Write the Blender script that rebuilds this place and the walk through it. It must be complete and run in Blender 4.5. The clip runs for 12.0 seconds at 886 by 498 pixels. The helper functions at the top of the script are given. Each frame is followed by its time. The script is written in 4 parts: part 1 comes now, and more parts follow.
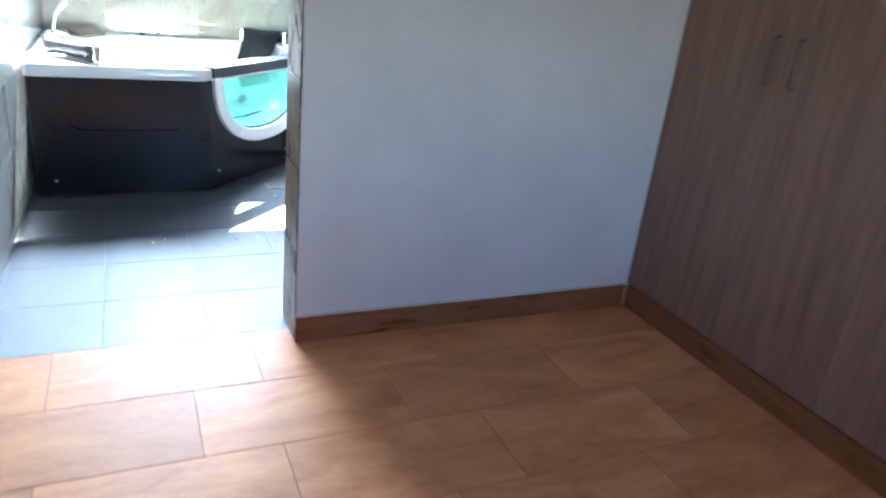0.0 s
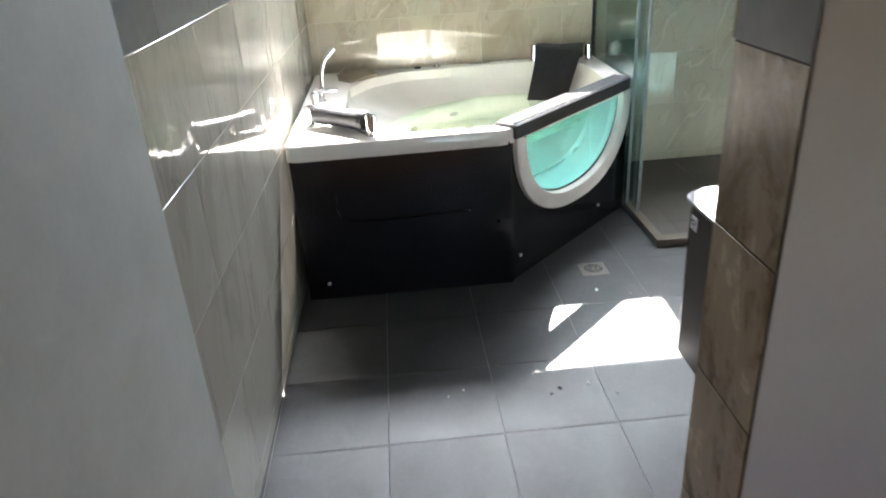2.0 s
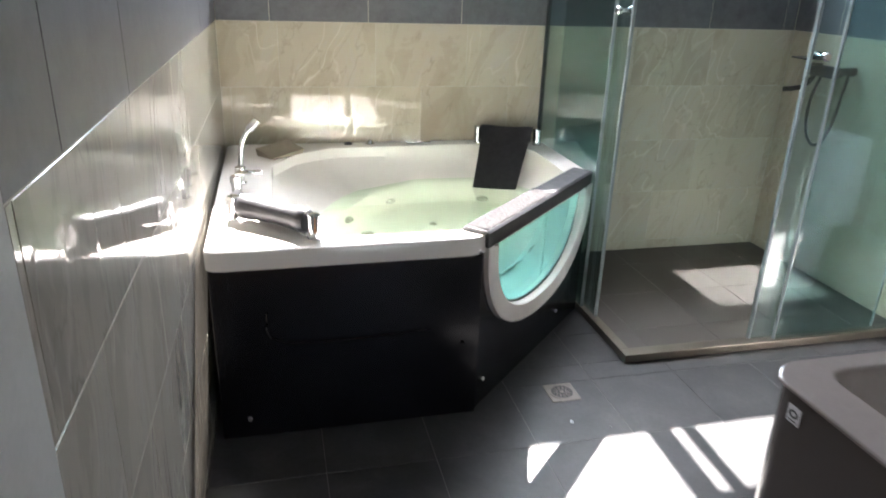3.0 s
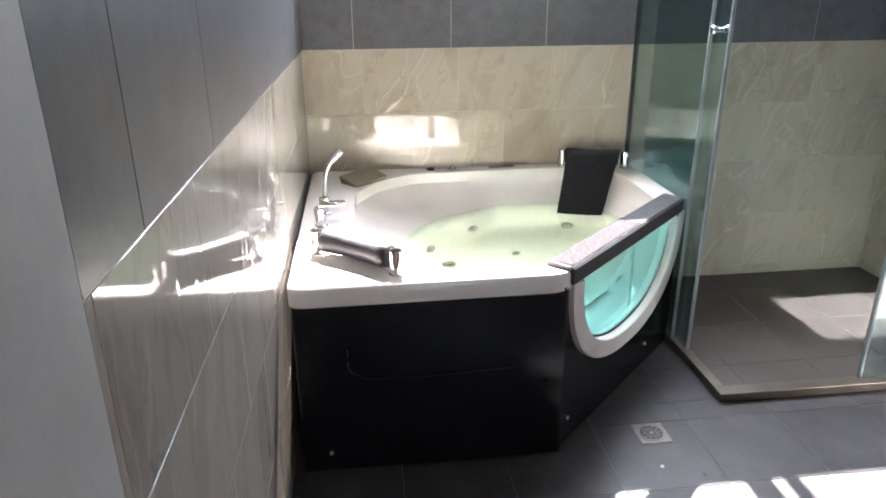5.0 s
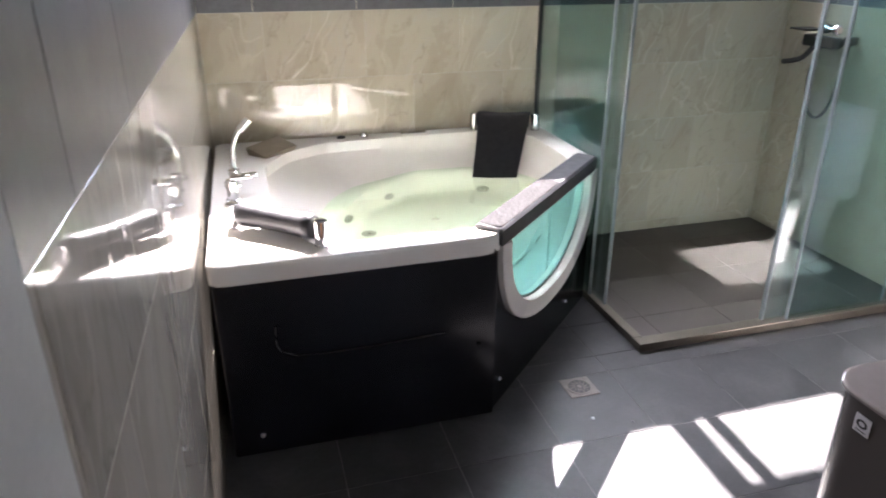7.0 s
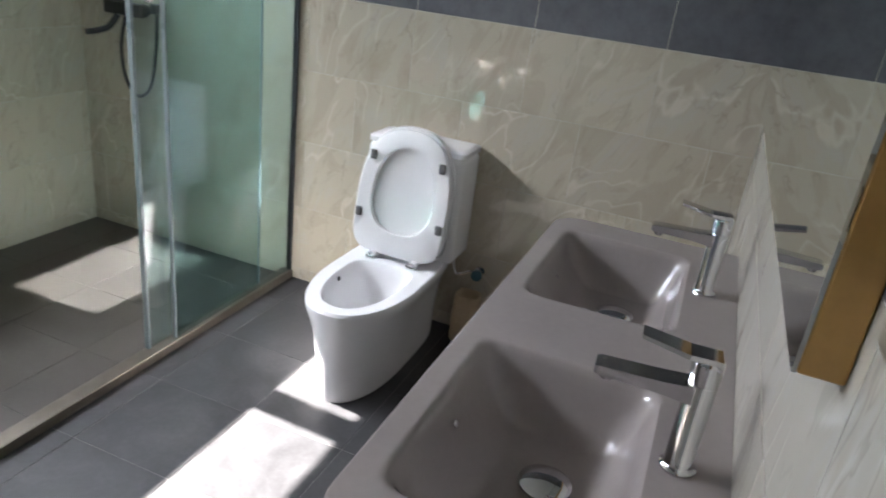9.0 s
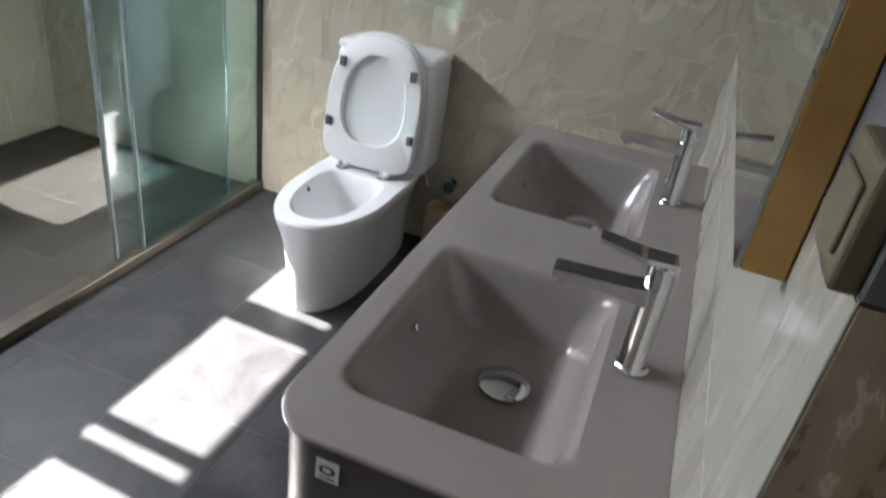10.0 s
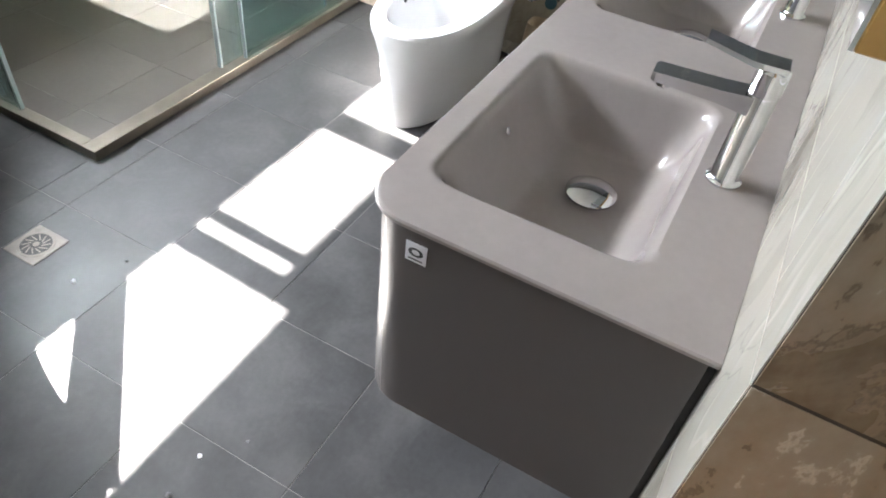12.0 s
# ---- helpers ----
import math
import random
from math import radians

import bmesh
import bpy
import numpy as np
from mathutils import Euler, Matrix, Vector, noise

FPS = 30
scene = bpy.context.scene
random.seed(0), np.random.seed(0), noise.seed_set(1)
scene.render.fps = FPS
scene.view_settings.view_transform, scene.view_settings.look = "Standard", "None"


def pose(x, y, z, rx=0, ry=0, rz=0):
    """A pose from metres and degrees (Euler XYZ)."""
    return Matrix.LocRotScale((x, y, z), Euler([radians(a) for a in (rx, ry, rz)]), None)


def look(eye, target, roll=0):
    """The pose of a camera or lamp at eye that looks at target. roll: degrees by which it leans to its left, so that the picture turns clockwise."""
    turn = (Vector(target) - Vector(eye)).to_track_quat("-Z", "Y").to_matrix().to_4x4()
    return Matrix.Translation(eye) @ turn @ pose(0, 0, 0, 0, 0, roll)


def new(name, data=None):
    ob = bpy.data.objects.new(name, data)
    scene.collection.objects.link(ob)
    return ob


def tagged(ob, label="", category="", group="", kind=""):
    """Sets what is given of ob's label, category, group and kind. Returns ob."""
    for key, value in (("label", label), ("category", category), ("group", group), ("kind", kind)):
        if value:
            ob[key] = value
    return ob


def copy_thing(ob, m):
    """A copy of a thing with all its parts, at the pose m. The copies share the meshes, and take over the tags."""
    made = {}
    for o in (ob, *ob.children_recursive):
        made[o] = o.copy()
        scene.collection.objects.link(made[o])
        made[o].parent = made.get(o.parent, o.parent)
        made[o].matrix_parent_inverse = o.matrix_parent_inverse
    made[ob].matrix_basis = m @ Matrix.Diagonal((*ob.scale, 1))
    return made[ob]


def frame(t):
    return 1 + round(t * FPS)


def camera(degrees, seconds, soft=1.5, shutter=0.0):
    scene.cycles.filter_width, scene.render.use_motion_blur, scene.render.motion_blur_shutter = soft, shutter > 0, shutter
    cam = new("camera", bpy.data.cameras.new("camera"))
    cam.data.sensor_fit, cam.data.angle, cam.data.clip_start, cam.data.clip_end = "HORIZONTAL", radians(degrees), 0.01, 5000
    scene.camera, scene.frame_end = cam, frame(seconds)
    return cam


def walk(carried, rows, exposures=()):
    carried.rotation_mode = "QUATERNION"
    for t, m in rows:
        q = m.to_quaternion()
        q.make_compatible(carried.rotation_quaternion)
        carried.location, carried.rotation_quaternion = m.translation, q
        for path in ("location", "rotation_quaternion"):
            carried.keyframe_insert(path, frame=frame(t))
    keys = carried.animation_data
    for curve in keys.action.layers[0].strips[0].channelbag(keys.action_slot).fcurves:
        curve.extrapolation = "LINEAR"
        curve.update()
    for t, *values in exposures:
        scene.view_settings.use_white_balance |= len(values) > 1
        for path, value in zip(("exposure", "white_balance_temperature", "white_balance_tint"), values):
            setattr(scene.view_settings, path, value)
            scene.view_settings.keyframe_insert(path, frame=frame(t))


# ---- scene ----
cam = camera(65.1, 12.0, 1.8, 0.4)
PATH = [
    (0, (0.526, -2.594, 1.491), (1.329, -0.925, 0.737), 6.4),
    (0.5, (0.699, -2.236, 1.565), (1.213, -0.49, 0.735), -1.2),
    (1, (0.639, -1.895, 1.532), (0.989, -0.073, 0.785), -1.0),
    (1.5, (0.519, -1.503, 1.604), (0.727, 0.289, 0.74), -1.2),
    (2, (0.502, -1.066, 1.622), (0.599, 0.734, 0.756), -3.7),
    (2.5, (0.425, -0.67, 1.667), (0.672, 1.142, 0.858), -1.7),
    (3, (0.264, -0.42, 1.662), (0.716, 1.382, 0.922), 2.0),
    (3.5, (0.236, -0.325, 1.676), (0.501, 1.536, 0.991), 0.8),
    (5.5, (0.287, -0.335, 1.741), (0.507, 1.514, 1.012), -0.4),
    (6, (0.25, -0.342, 1.712), (0.49, 1.53, 1.05), -0.9),
    (6.5, (0.198, -0.317, 1.715), (0.576, 1.525, 1.034), -0.8),
    (7, (0.183, -0.264, 1.693), (0.685, 1.5, 0.896), -0.0),
    (7.5, (0.307, -0.043, 1.757), (1.163, 1.606, 1.016), 2.3),
    (9.3, (0.643, 0.3, 1.621), (2.396, 0.853, 0.833), 7.6),
    (9.5, (0.645, 0.289, 1.627), (2.374, 0.945, 0.866), 6.6),
    (10, (0.642, 0.263, 1.612), (2.309, 0.764, 0.627), 8.8),
    (10.5, (0.593, 0.248, 1.604), (2.108, 0.793, 0.417), 8.7),
    (11, (0.59, 0.239, 1.596), (1.994, 0.876, 0.322), 7.0),
    (11.5, (0.587, 0.229, 1.596), (1.93, 0.816, 0.235), 7.3),
    (12, (0.598, 0.233, 1.579), (1.915, 0.81, 0.189), 7.6),
]

EXPOSURES = [(0, 5.48, 4950, 4), (0.5, 5.15, 5200, 6), (1.0, 4.90, 5600, 7), (1.5, 4.53, 6150, 10), (2.2, 4.33, 6400, 11), (3, 4.22, 6450, 15), (3.5, 4.20, 6450, 17), (5.5, 4.25, 6400, 22), (6, 4.08, 6400, 23), (6.5, 4.10, 6400, 24), (7.1, 4.17, 6450, 22), (7.5, 4.08, 6450, 20), (9.5, 3.98, 6400, 14), (10.5, 3.76, 6550, 12), (11, 3.56, 6550, 12), (11.2, 3.68, 6550, 12), (11.5, 4.02, 6550, 12), (12, 5.10, 6550, 12)]
walk(cam, [(t, look(eye, target, roll)) for t, eye, target, roll in PATH], EXPOSURES)

# ---- world, sun and daylight ----
SUN_EL = 46.0
world = bpy.data.worlds.new("sky_world")
scene.world = world
world.use_nodes = True
wn = world.node_tree.nodes
sky = wn.new("ShaderNodeTexSky")
sky.sky_type = "NISHITA"
sky.sun_disc = False
sky.sun_elevation = radians(SUN_EL)
sky.sun_rotation = radians(2.6)
wn["Background"].inputs["Strength"].default_value = 0.08
world.node_tree.links.new(sky.outputs[0], wn["Background"].inputs["Color"])
sun = new("sun", bpy.data.lights.new("sun", "SUN"))
sun.data.energy, sun.data.angle, sun.data.color = 5.0, radians(0.5), (1.0, 0.96, 0.9)
sun.matrix_world = look((0.9 + 0.045 * 4, 3.44 + 4, 4 * math.tan(radians(SUN_EL))), (0.9, 3.44, 0))


def area_lamp(name, eye, target, w, h, watts, colour, spread=180):
    ob = new(name, bpy.data.lights.new(name, "AREA"))
    ob.data.shape, ob.data.size, ob.data.size_y = "RECTANGLE", w, h
    ob.data.energy, ob.data.color = watts, colour
    ob.data.spread = radians(spread)
    ob.matrix_world = look(eye, target)
    return ob


area_lamp("sky_light_bath", (0.88, 3.98, 2.62), (0.88, 2.98, 1.57), 1.6, 0.8, 6.0, (0.90, 0.95, 1.0), 105)
area_lamp("sky_light_shower", (2.55, 3.98, 2.62), (2.55, 2.98, 1.57), 1.45, 0.8, 8.2, (0.90, 0.95, 1.0), 105)
# unseen warm lamp, added behind the start point to brighten the bedroom
area_lamp("fill_lamp_bedroom", (1.45, -4.32, 1.45), (1.45, 0, 1.4), 1.0, 0.9, 0.22, (1.0, 0.75, 0.57))

# added lamp imitating the sunbeam the front glass throws back on the shower floor
area_lamp("glass_sunbeam_lamp", (2.975, 2.160, 0.68), (2.965, 3.160, 0.68 - 1.036), 0.74, 0.35, 0.48, (0.88, 0.96, 1.0), 1)


# ---- materials ----
def shader(name, colour=(0.5, 0.5, 0.5), rough=0.5, metal=0.0, coat=0.0):
    m = bpy.data.materials.new(name)
    m.use_nodes = True
    b = m.node_tree.nodes["Principled BSDF"]
    b.inputs["Base Color"].default_value = (*colour, 1)
    b.inputs["Roughness"].default_value = rough
    b.inputs["Metallic"].default_value = metal
    b.inputs["Coat Weight"].default_value = coat
    return m, m.node_tree.nodes, m.node_tree.links, b


def node(nodes, kind, **values):
    n = nodes.new(kind)
    for k, v in values.items():
        n.inputs[k.replace("_", " ")].default_value = v
    return n


def ramp(nodes, stops):
    r = nodes.new("ShaderNodeValToRGB")
    els = r.color_ramp.elements
    els[0].position, els[0].color = stops[0][0], (*stops[0][1], 1)
    els[1].position, els[1].color = stops[-1][0], (*stops[-1][1], 1)
    for p, c in stops[1:-1]:
        e = els.new(p)
        e.color = (*c, 1)
    return r


def grained(name, stops, scale, stretch=(1, 1, 1), rough=(0.3, 0.45), bump=0.05, detail=6.0, distort=0.0, per_piece=0.0, coat=0.0, turn=(0, 0, 0), fine=60.0, random_place=0.0, metal=0.0):
    """Two scales of noise colour the surface; pieces can differ by the object's own random number."""
    m, n, l, b = shader(name, stops[0][1], rough[0], metal, coat)
    tc = n.new("ShaderNodeTexCoord")
    geo = n.new("ShaderNodeNewGeometry")
    mp = n.new("ShaderNodeMapping")
    mp.inputs["Scale"].default_value = stretch
    mp.inputs["Rotation"].default_value = [radians(a) for a in turn]
    info = n.new("ShaderNodeObjectInfo")
    if random_place:
        mul = n.new("ShaderNodeVectorMath")
        mul.operation = "SCALE"
        comb = n.new("ShaderNodeCombineXYZ")
        for i in range(3):
            l.new(info.outputs["Random"], comb.inputs[i])
        l.new(comb.outputs[0], mul.inputs[0])
        mul.inputs["Scale"].default_value = random_place
        add = n.new("ShaderNodeVectorMath")
        l.new(geo.outputs["Position"], add.inputs[0])
        l.new(mul.outputs[0], add.inputs[1])
        l.new(add.outputs[0], mp.inputs["Vector"])
    else:
        l.new(geo.outputs["Position"], mp.inputs["Vector"])
    a = node(n, "ShaderNodeTexNoise", Scale=scale, Detail=detail, Roughness=0.6, Distortion=distort)
    f = node(n, "ShaderNodeTexNoise", Scale=fine, Detail=4.0, Roughness=0.6)
    l.new(mp.outputs[0], a.inputs["Vector"])
    l.new(mp.outputs[0], f.inputs["Vector"])
    mix = n.new("ShaderNodeMath")
    mix.operation = "MULTIPLY_ADD"
    l.new(f.outputs["Fac"], mix.inputs[0])
    mix.inputs[1].default_value = 0.3
    sub = n.new("ShaderNodeMath")
    sub.operation = "SUBTRACT"
    l.new(a.outputs["Fac"], sub.inputs[0])
    sub.inputs[1].default_value = 0.15
    l.new(sub.outputs[0], mix.inputs[2])
    r = ramp(n, stops)
    l.new(mix.outputs[0], r.inputs["Fac"])
    out = r.outputs["Color"]
    if per_piece:
        hsv = n.new("ShaderNodeHueSaturation")
        rng = n.new("ShaderNodeMapRange")
        rng.inputs["To Min"].default_value = 1 - per_piece
        rng.inputs["To Max"].default_value = 1 + per_piece
        l.new(info.outputs["Random"], rng.inputs["Value"])
        l.new(rng.outputs[0], hsv.inputs["Value"])
        l.new(out, hsv.inputs["Color"])
        out = hsv.outputs["Color"]
    l.new(out, b.inputs["Base Color"])
    rr = n.new("ShaderNodeMapRange")
    rr.inputs["From Min"].default_value, rr.inputs["From Max"].default_value = 0.3, 0.7
    rr.inputs["To Min"].default_value, rr.inputs["To Max"].default_value = rough
    l.new(a.outputs["Fac"], rr.inputs["Value"])
    l.new(rr.outputs[0], b.inputs["Roughness"])
    if bump:
        bp = n.new("ShaderNodeBump")
        bp.inputs["Strength"].default_value = bump
        bp.inputs["Distance"].default_value = 0.004
        l.new(mix.outputs[0], bp.inputs["Height"])
        l.new(bp.outputs[0], b.inputs["Normal"])
    return m


def veined_tile(name, base, dark, vein, rough, turn=(0, 0, 0), bands=1.0, relief=0.3, depth=0.004):
    """Glazed stone-look tile: cloudy ground, slanted soft bands and fine pale cracks."""
    m, n, l, b = shader(name, base, rough)
    geo = n.new("ShaderNodeNewGeometry")
    info = n.new("ShaderNodeObjectInfo")
    comb = n.new("ShaderNodeCombineXYZ")
    for i in range(3):
        l.new(info.outputs["Random"], comb.inputs[i])
    sc = n.new("ShaderNodeVectorMath")
    sc.operation = "SCALE"
    sc.inputs["Scale"].default_value = 7.0
    l.new(comb.outputs[0], sc.inputs[0])
    add = n.new("ShaderNodeVectorMath")
    l.new(geo.outputs["Position"], add.inputs[0])
    l.new(sc.outputs[0], add.inputs[1])
    rot = n.new("ShaderNodeMapping")
    rot.inputs["Rotation"].default_value = [radians(a) for a in turn]
    l.new(add.outputs[0], rot.inputs["Vector"])
    st = n.new("ShaderNodeMapping")
    st.inputs["Scale"].default_value = (4.6, 4.6, 1.2)
    l.new(rot.outputs[0], st.inputs["Vector"])
    cloud = node(n, "ShaderNodeTexNoise", Scale=1.3 * bands, Detail=6.0, Roughness=0.62, Distortion=0.8)
    l.new(st.outputs[0], cloud.inputs["Vector"])
    pale = tuple(c * 0.85 + 0.17 * sum(base) / 3 for c in base)
    half = tuple((a + c) / 2 for a, c in zip(dark, base))
    r1 = ramp(n, [(0.30, dark), (0.40, half), (0.44, half), (0.47, base), (0.55, base), (0.58, pale), (0.62, pale), (0.65, base), (0.75, half)])
    l.new(cloud.outputs["Fac"], r1.inputs["Fac"])
    wob = node(n, "ShaderNodeTexNoise", Scale=0.62, Detail=3.5, Roughness=0.42, Distortion=0.1)
    l.new(st.outputs[0], wob.inputs["Vector"])
    r2 = ramp(n, [(0.43, (0, 0, 0)), (0.436, (0.3, 0.3, 0.3)), (0.443, (0, 0, 0)), (0.491, (0, 0, 0)), (0.499, (0.5, 0.5, 0.5)), (0.507, (0, 0, 0)), (0.57, (0, 0, 0)), (0.576, (0.4, 0.4, 0.4)), (0.583, (0, 0, 0))])
    l.new(wob.outputs["Fac"], r2.inputs["Fac"])
    gate = node(n, "ShaderNodeTexNoise", Scale=3.0, Detail=2.0)
    l.new(add.outputs[0], gate.inputs["Vector"])
    r3 = ramp(n, [(0.44, (0, 0, 0)), (0.52, (1, 1, 1))])
    l.new(gate.outputs["Fac"], r3.inputs["Fac"])
    mul = n.new("ShaderNodeMath")
    mul.operation = "MULTIPLY"
    l.new(r2.outputs["Color"], mul.inputs[0])
    l.new(r3.outputs["Color"], mul.inputs[1])
    mx = n.new("ShaderNodeMix")
    mx.data_type = "RGBA"
    l.new(mul.outputs[0], mx.inputs["Factor"])
    l.new(r1.outputs["Color"], mx.inputs[6])
    mx.inputs[7].default_value = (*vein, 1)
    # thin dark cracks that run beside the pale veins
    crack = node(n, "ShaderNodeTexNoise", Scale=0.85, Detail=5.0, Roughness=0.5, Distortion=0.3)
    l.new(st.outputs[0], crack.inputs["Vector"])
    r4 = ramp(n, [(0.452, (0, 0, 0)), (0.458, (0.5, 0.5, 0.5)), (0.464, (0, 0, 0)), (0.53, (0, 0, 0)), (0.536, (0.4, 0.4, 0.4)), (0.541, (0, 0, 0))])
    l.new(crack.outputs["Fac"], r4.inputs["Fac"])
    gate_dark = node(n, "ShaderNodeTexNoise", Scale=4.0, Detail=2.0)
    l.new(rot.outputs[0], gate_dark.inputs["Vector"])
    r5 = ramp(n, [(0.45, (0, 0, 0)), (0.55, (1, 1, 1))])
    l.new(gate_dark.outputs["Fac"], r5.inputs["Fac"])
    dark_mul = n.new("ShaderNodeMath")
    dark_mul.operation = "MULTIPLY"
    l.new(r4.outputs["Color"], dark_mul.inputs[0])
    l.new(r5.outputs["Color"], dark_mul.inputs[1])
    mx2 = n.new("ShaderNodeMix")
    mx2.data_type = "RGBA"
    l.new(dark_mul.outputs[0], mx2.inputs["Factor"])
    l.new(mx.outputs[2], mx2.inputs[6])
    mx2.inputs[7].default_value = (*(c * 0.62 for c in dark), 1)
    hsv = n.new("ShaderNodeHueSaturation")
    rng = n.new("ShaderNodeMapRange")
    rng.inputs["To Min"].default_value, rng.inputs["To Max"].default_value = 0.93, 1.06
    l.new(info.outputs["Random"], rng.inputs["Value"])
    l.new(rng.outputs[0], hsv.inputs["Value"])
    l.new(mx2.outputs[2], hsv.inputs["Color"])
    l.new(hsv.outputs["Color"], b.inputs["Base Color"])
    # split-stone relief: flat plates with sharp small steps between them
    plate_map = n.new("ShaderNodeMapping")
    plate_map.inputs["Scale"].default_value = (3.4, 3.4, 1.25)
    l.new(rot.outputs[0], plate_map.inputs["Vector"])
    fine = node(n, "ShaderNodeTexNoise", Scale=2.0, Detail=5.0, Roughness=0.5, Distortion=0.5)
    l.new(plate_map.outputs[0], fine.inputs["Vector"])
    snap = n.new("ShaderNodeMath")
    snap.operation = "SNAP"
    snap.inputs[1].default_value = 0.07
    l.new(fine.outputs["Fac"], snap.inputs[0])
    soft = n.new("ShaderNodeMath")
    soft.operation = "MULTIPLY_ADD"
    soft.inputs[1].default_value = 0.16
    l.new(fine.outputs["Fac"], soft.inputs[0])
    l.new(snap.outputs[0], soft.inputs[2])
    cleft = n.new("ShaderNodeMath")
    cleft.operation = "MULTIPLY_ADD"
    cleft.inputs[1].default_value = 0.5
    l.new(mul.outputs[0], cleft.inputs[0])
    l.new(soft.outputs[0], cleft.inputs[2])
    bp = n.new("ShaderNodeBump")
    bp.inputs["Strength"].default_value, bp.inputs["Distance"].default_value = relief, depth
    l.new(cleft.outputs[0], bp.inputs["Height"])
    l.new(bp.outputs[0], b.inputs["Normal"])
    return m


def glass(name, colour=(1, 1, 1), rough=0.0, ior=1.45):
    m, n, l, b = shader(name, colour, rough)
    b.inputs["Transmission Weight"].default_value = 1.0
    b.inputs["IOR"].default_value = ior
    return m


def thin_glass(name, tint, gloss=0.045):
    """A flat pane: light goes straight through, a little is mirrored."""
    m = bpy.data.materials.new(name)
    m.use_nodes = True
    n, l = m.node_tree.nodes, m.node_tree.links
    n.remove(n["Principled BSDF"])
    tr = n.new("ShaderNodeBsdfTransparent")
    tr.inputs["Color"].default_value = (*tint, 1)
    gl = n.new("ShaderNodeBsdfGlossy")
    gl.inputs["Roughness"].default_value = 0.01
    lw = n.new("ShaderNodeLayerWeight")
    lw.inputs["Blend"].default_value = 0.5
    pw = n.new("ShaderNodeMath")
    pw.operation = "POWER"
    pw.inputs[1].default_value = 4.0
    l.new(lw.outputs["Facing"], pw.inputs[0])
    fr = n.new("ShaderNodeMath")
    fr.operation = "MULTIPLY_ADD"
    fr.inputs[1].default_value, fr.inputs[2].default_value = 0.9, gloss
    l.new(pw.outputs[0], fr.inputs[0])
    mx = n.new("ShaderNodeMixShader")
    l.new(fr.outputs[0], mx.inputs[0])
    l.new(tr.outputs[0], mx.inputs[1])
    l.new(gl.outputs[0], mx.inputs[2])
    l.new(mx.outputs[0], n["Material Output"].inputs["Surface"])
    return m


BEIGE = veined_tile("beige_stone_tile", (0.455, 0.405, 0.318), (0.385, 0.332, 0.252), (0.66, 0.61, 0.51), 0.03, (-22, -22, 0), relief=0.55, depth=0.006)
# same beige tile, with the left wall's shade put into darker, greyer colours
SHADED_BEIGE = veined_tile("shaded_beige_tile", (0.345, 0.322, 0.275), (0.275, 0.252, 0.212), (0.42, 0.40, 0.35), 0.05, (12, 0, 0), relief=0.45)
PARTITION_TILE = veined_tile("rough_pale_tile", (0.37, 0.345, 0.295), (0.285, 0.262, 0.22), (0.52, 0.50, 0.445), 0.2, (0, 10, 0), relief=0.9)
# beige stone tile of the doorway; the brown holds the shadow it stands in
JAMB_TILE = grained("shaded_jamb_tile", [(0.25, (0.125, 0.090, 0.053)), (0.43, (0.237, 0.188, 0.125)), (0.455, (0.144, 0.106, 0.068)), (0.475, (0.281, 0.225, 0.156)), (0.6, (0.331, 0.273, 0.198)), (0.625, (0.525, 0.469, 0.375)), (0.65, (0.344, 0.285, 0.210)), (0.8, (0.438, 0.375, 0.294))], 3.2, stretch=(1.0, 1.6, 0.8), rough=(0.22, 0.4), bump=1.0, per_piece=0.1, random_place=5.0, distort=1.1, fine=24.0)
SLATE = grained("slate_tile", [(0.25, (0.088, 0.090, 0.098)), (0.55, (0.118, 0.120, 0.130)), (0.95, (0.15, 0.153, 0.164))], 16.0, rough=(0.29, 0.29), bump=0.06, detail=8.0, per_piece=0.1, random_place=6.0)
FLOOR_TILE = grained("dark_floor_tile", [(0.28, (0.027, 0.027, 0.028)), (0.5, (0.042, 0.042, 0.044)), (0.78, (0.070, 0.069, 0.070))], 4.5, rough=(0.36, 0.52), bump=0.08, per_piece=0.08, random_place=6.0, distort=0.6)
FLOOR_TILE.node_tree.nodes["Principled BSDF"].inputs["Specular IOR Level"].default_value = 0.32
SHOWER_TILE = grained("shower_floor_tile", [(0.28, (0.052, 0.044, 0.036)), (0.6, (0.072, 0.062, 0.052)), (0.8, (0.092, 0.080, 0.068))], 3.0, rough=(0.4, 0.55), bump=0.05, per_piece=0.05, random_place=6.0)
WOOD_TILE = grained("wood_look_tile", [(0.2, (0.317, 0.120, 0.041)), (0.42, (0.512, 0.220, 0.081)), (0.6, (0.610, 0.287, 0.112)), (0.8, (0.708, 0.378, 0.165))], 2.3, stretch=(1.0, 3.0, 1.0), rough=(0.44, 0.58), bump=0.04, per_piece=0.2, random_place=9.0, distort=0.7, fine=26.0)
WOOD_TILE.node_tree.nodes["Principled BSDF"].inputs["Specular IOR Level"].default_value = 0.26
SKIRTING = grained("brown_skirting", [(0.25, (0.17, 0.062, 0.022)), (0.75, (0.28, 0.115, 0.045))], 5.0, stretch=(0.7, 0.7, 5), rough=(0.25, 0.4), bump=0.03)
PLASTER = grained("white_plaster", [(0.3, (0.565, 0.535, 0.505)), (0.7, (0.635, 0.605, 0.575))], 3.0, rough=(0.55, 0.7), bump=0.10, fine=90.0)
RENDERED = grained("grey_render", [(0.3, (0.335, 0.338, 0.312)), (0.7, (0.41, 0.412, 0.385))], 6.0, rough=(0.6, 0.75), bump=0.35, fine=70.0)
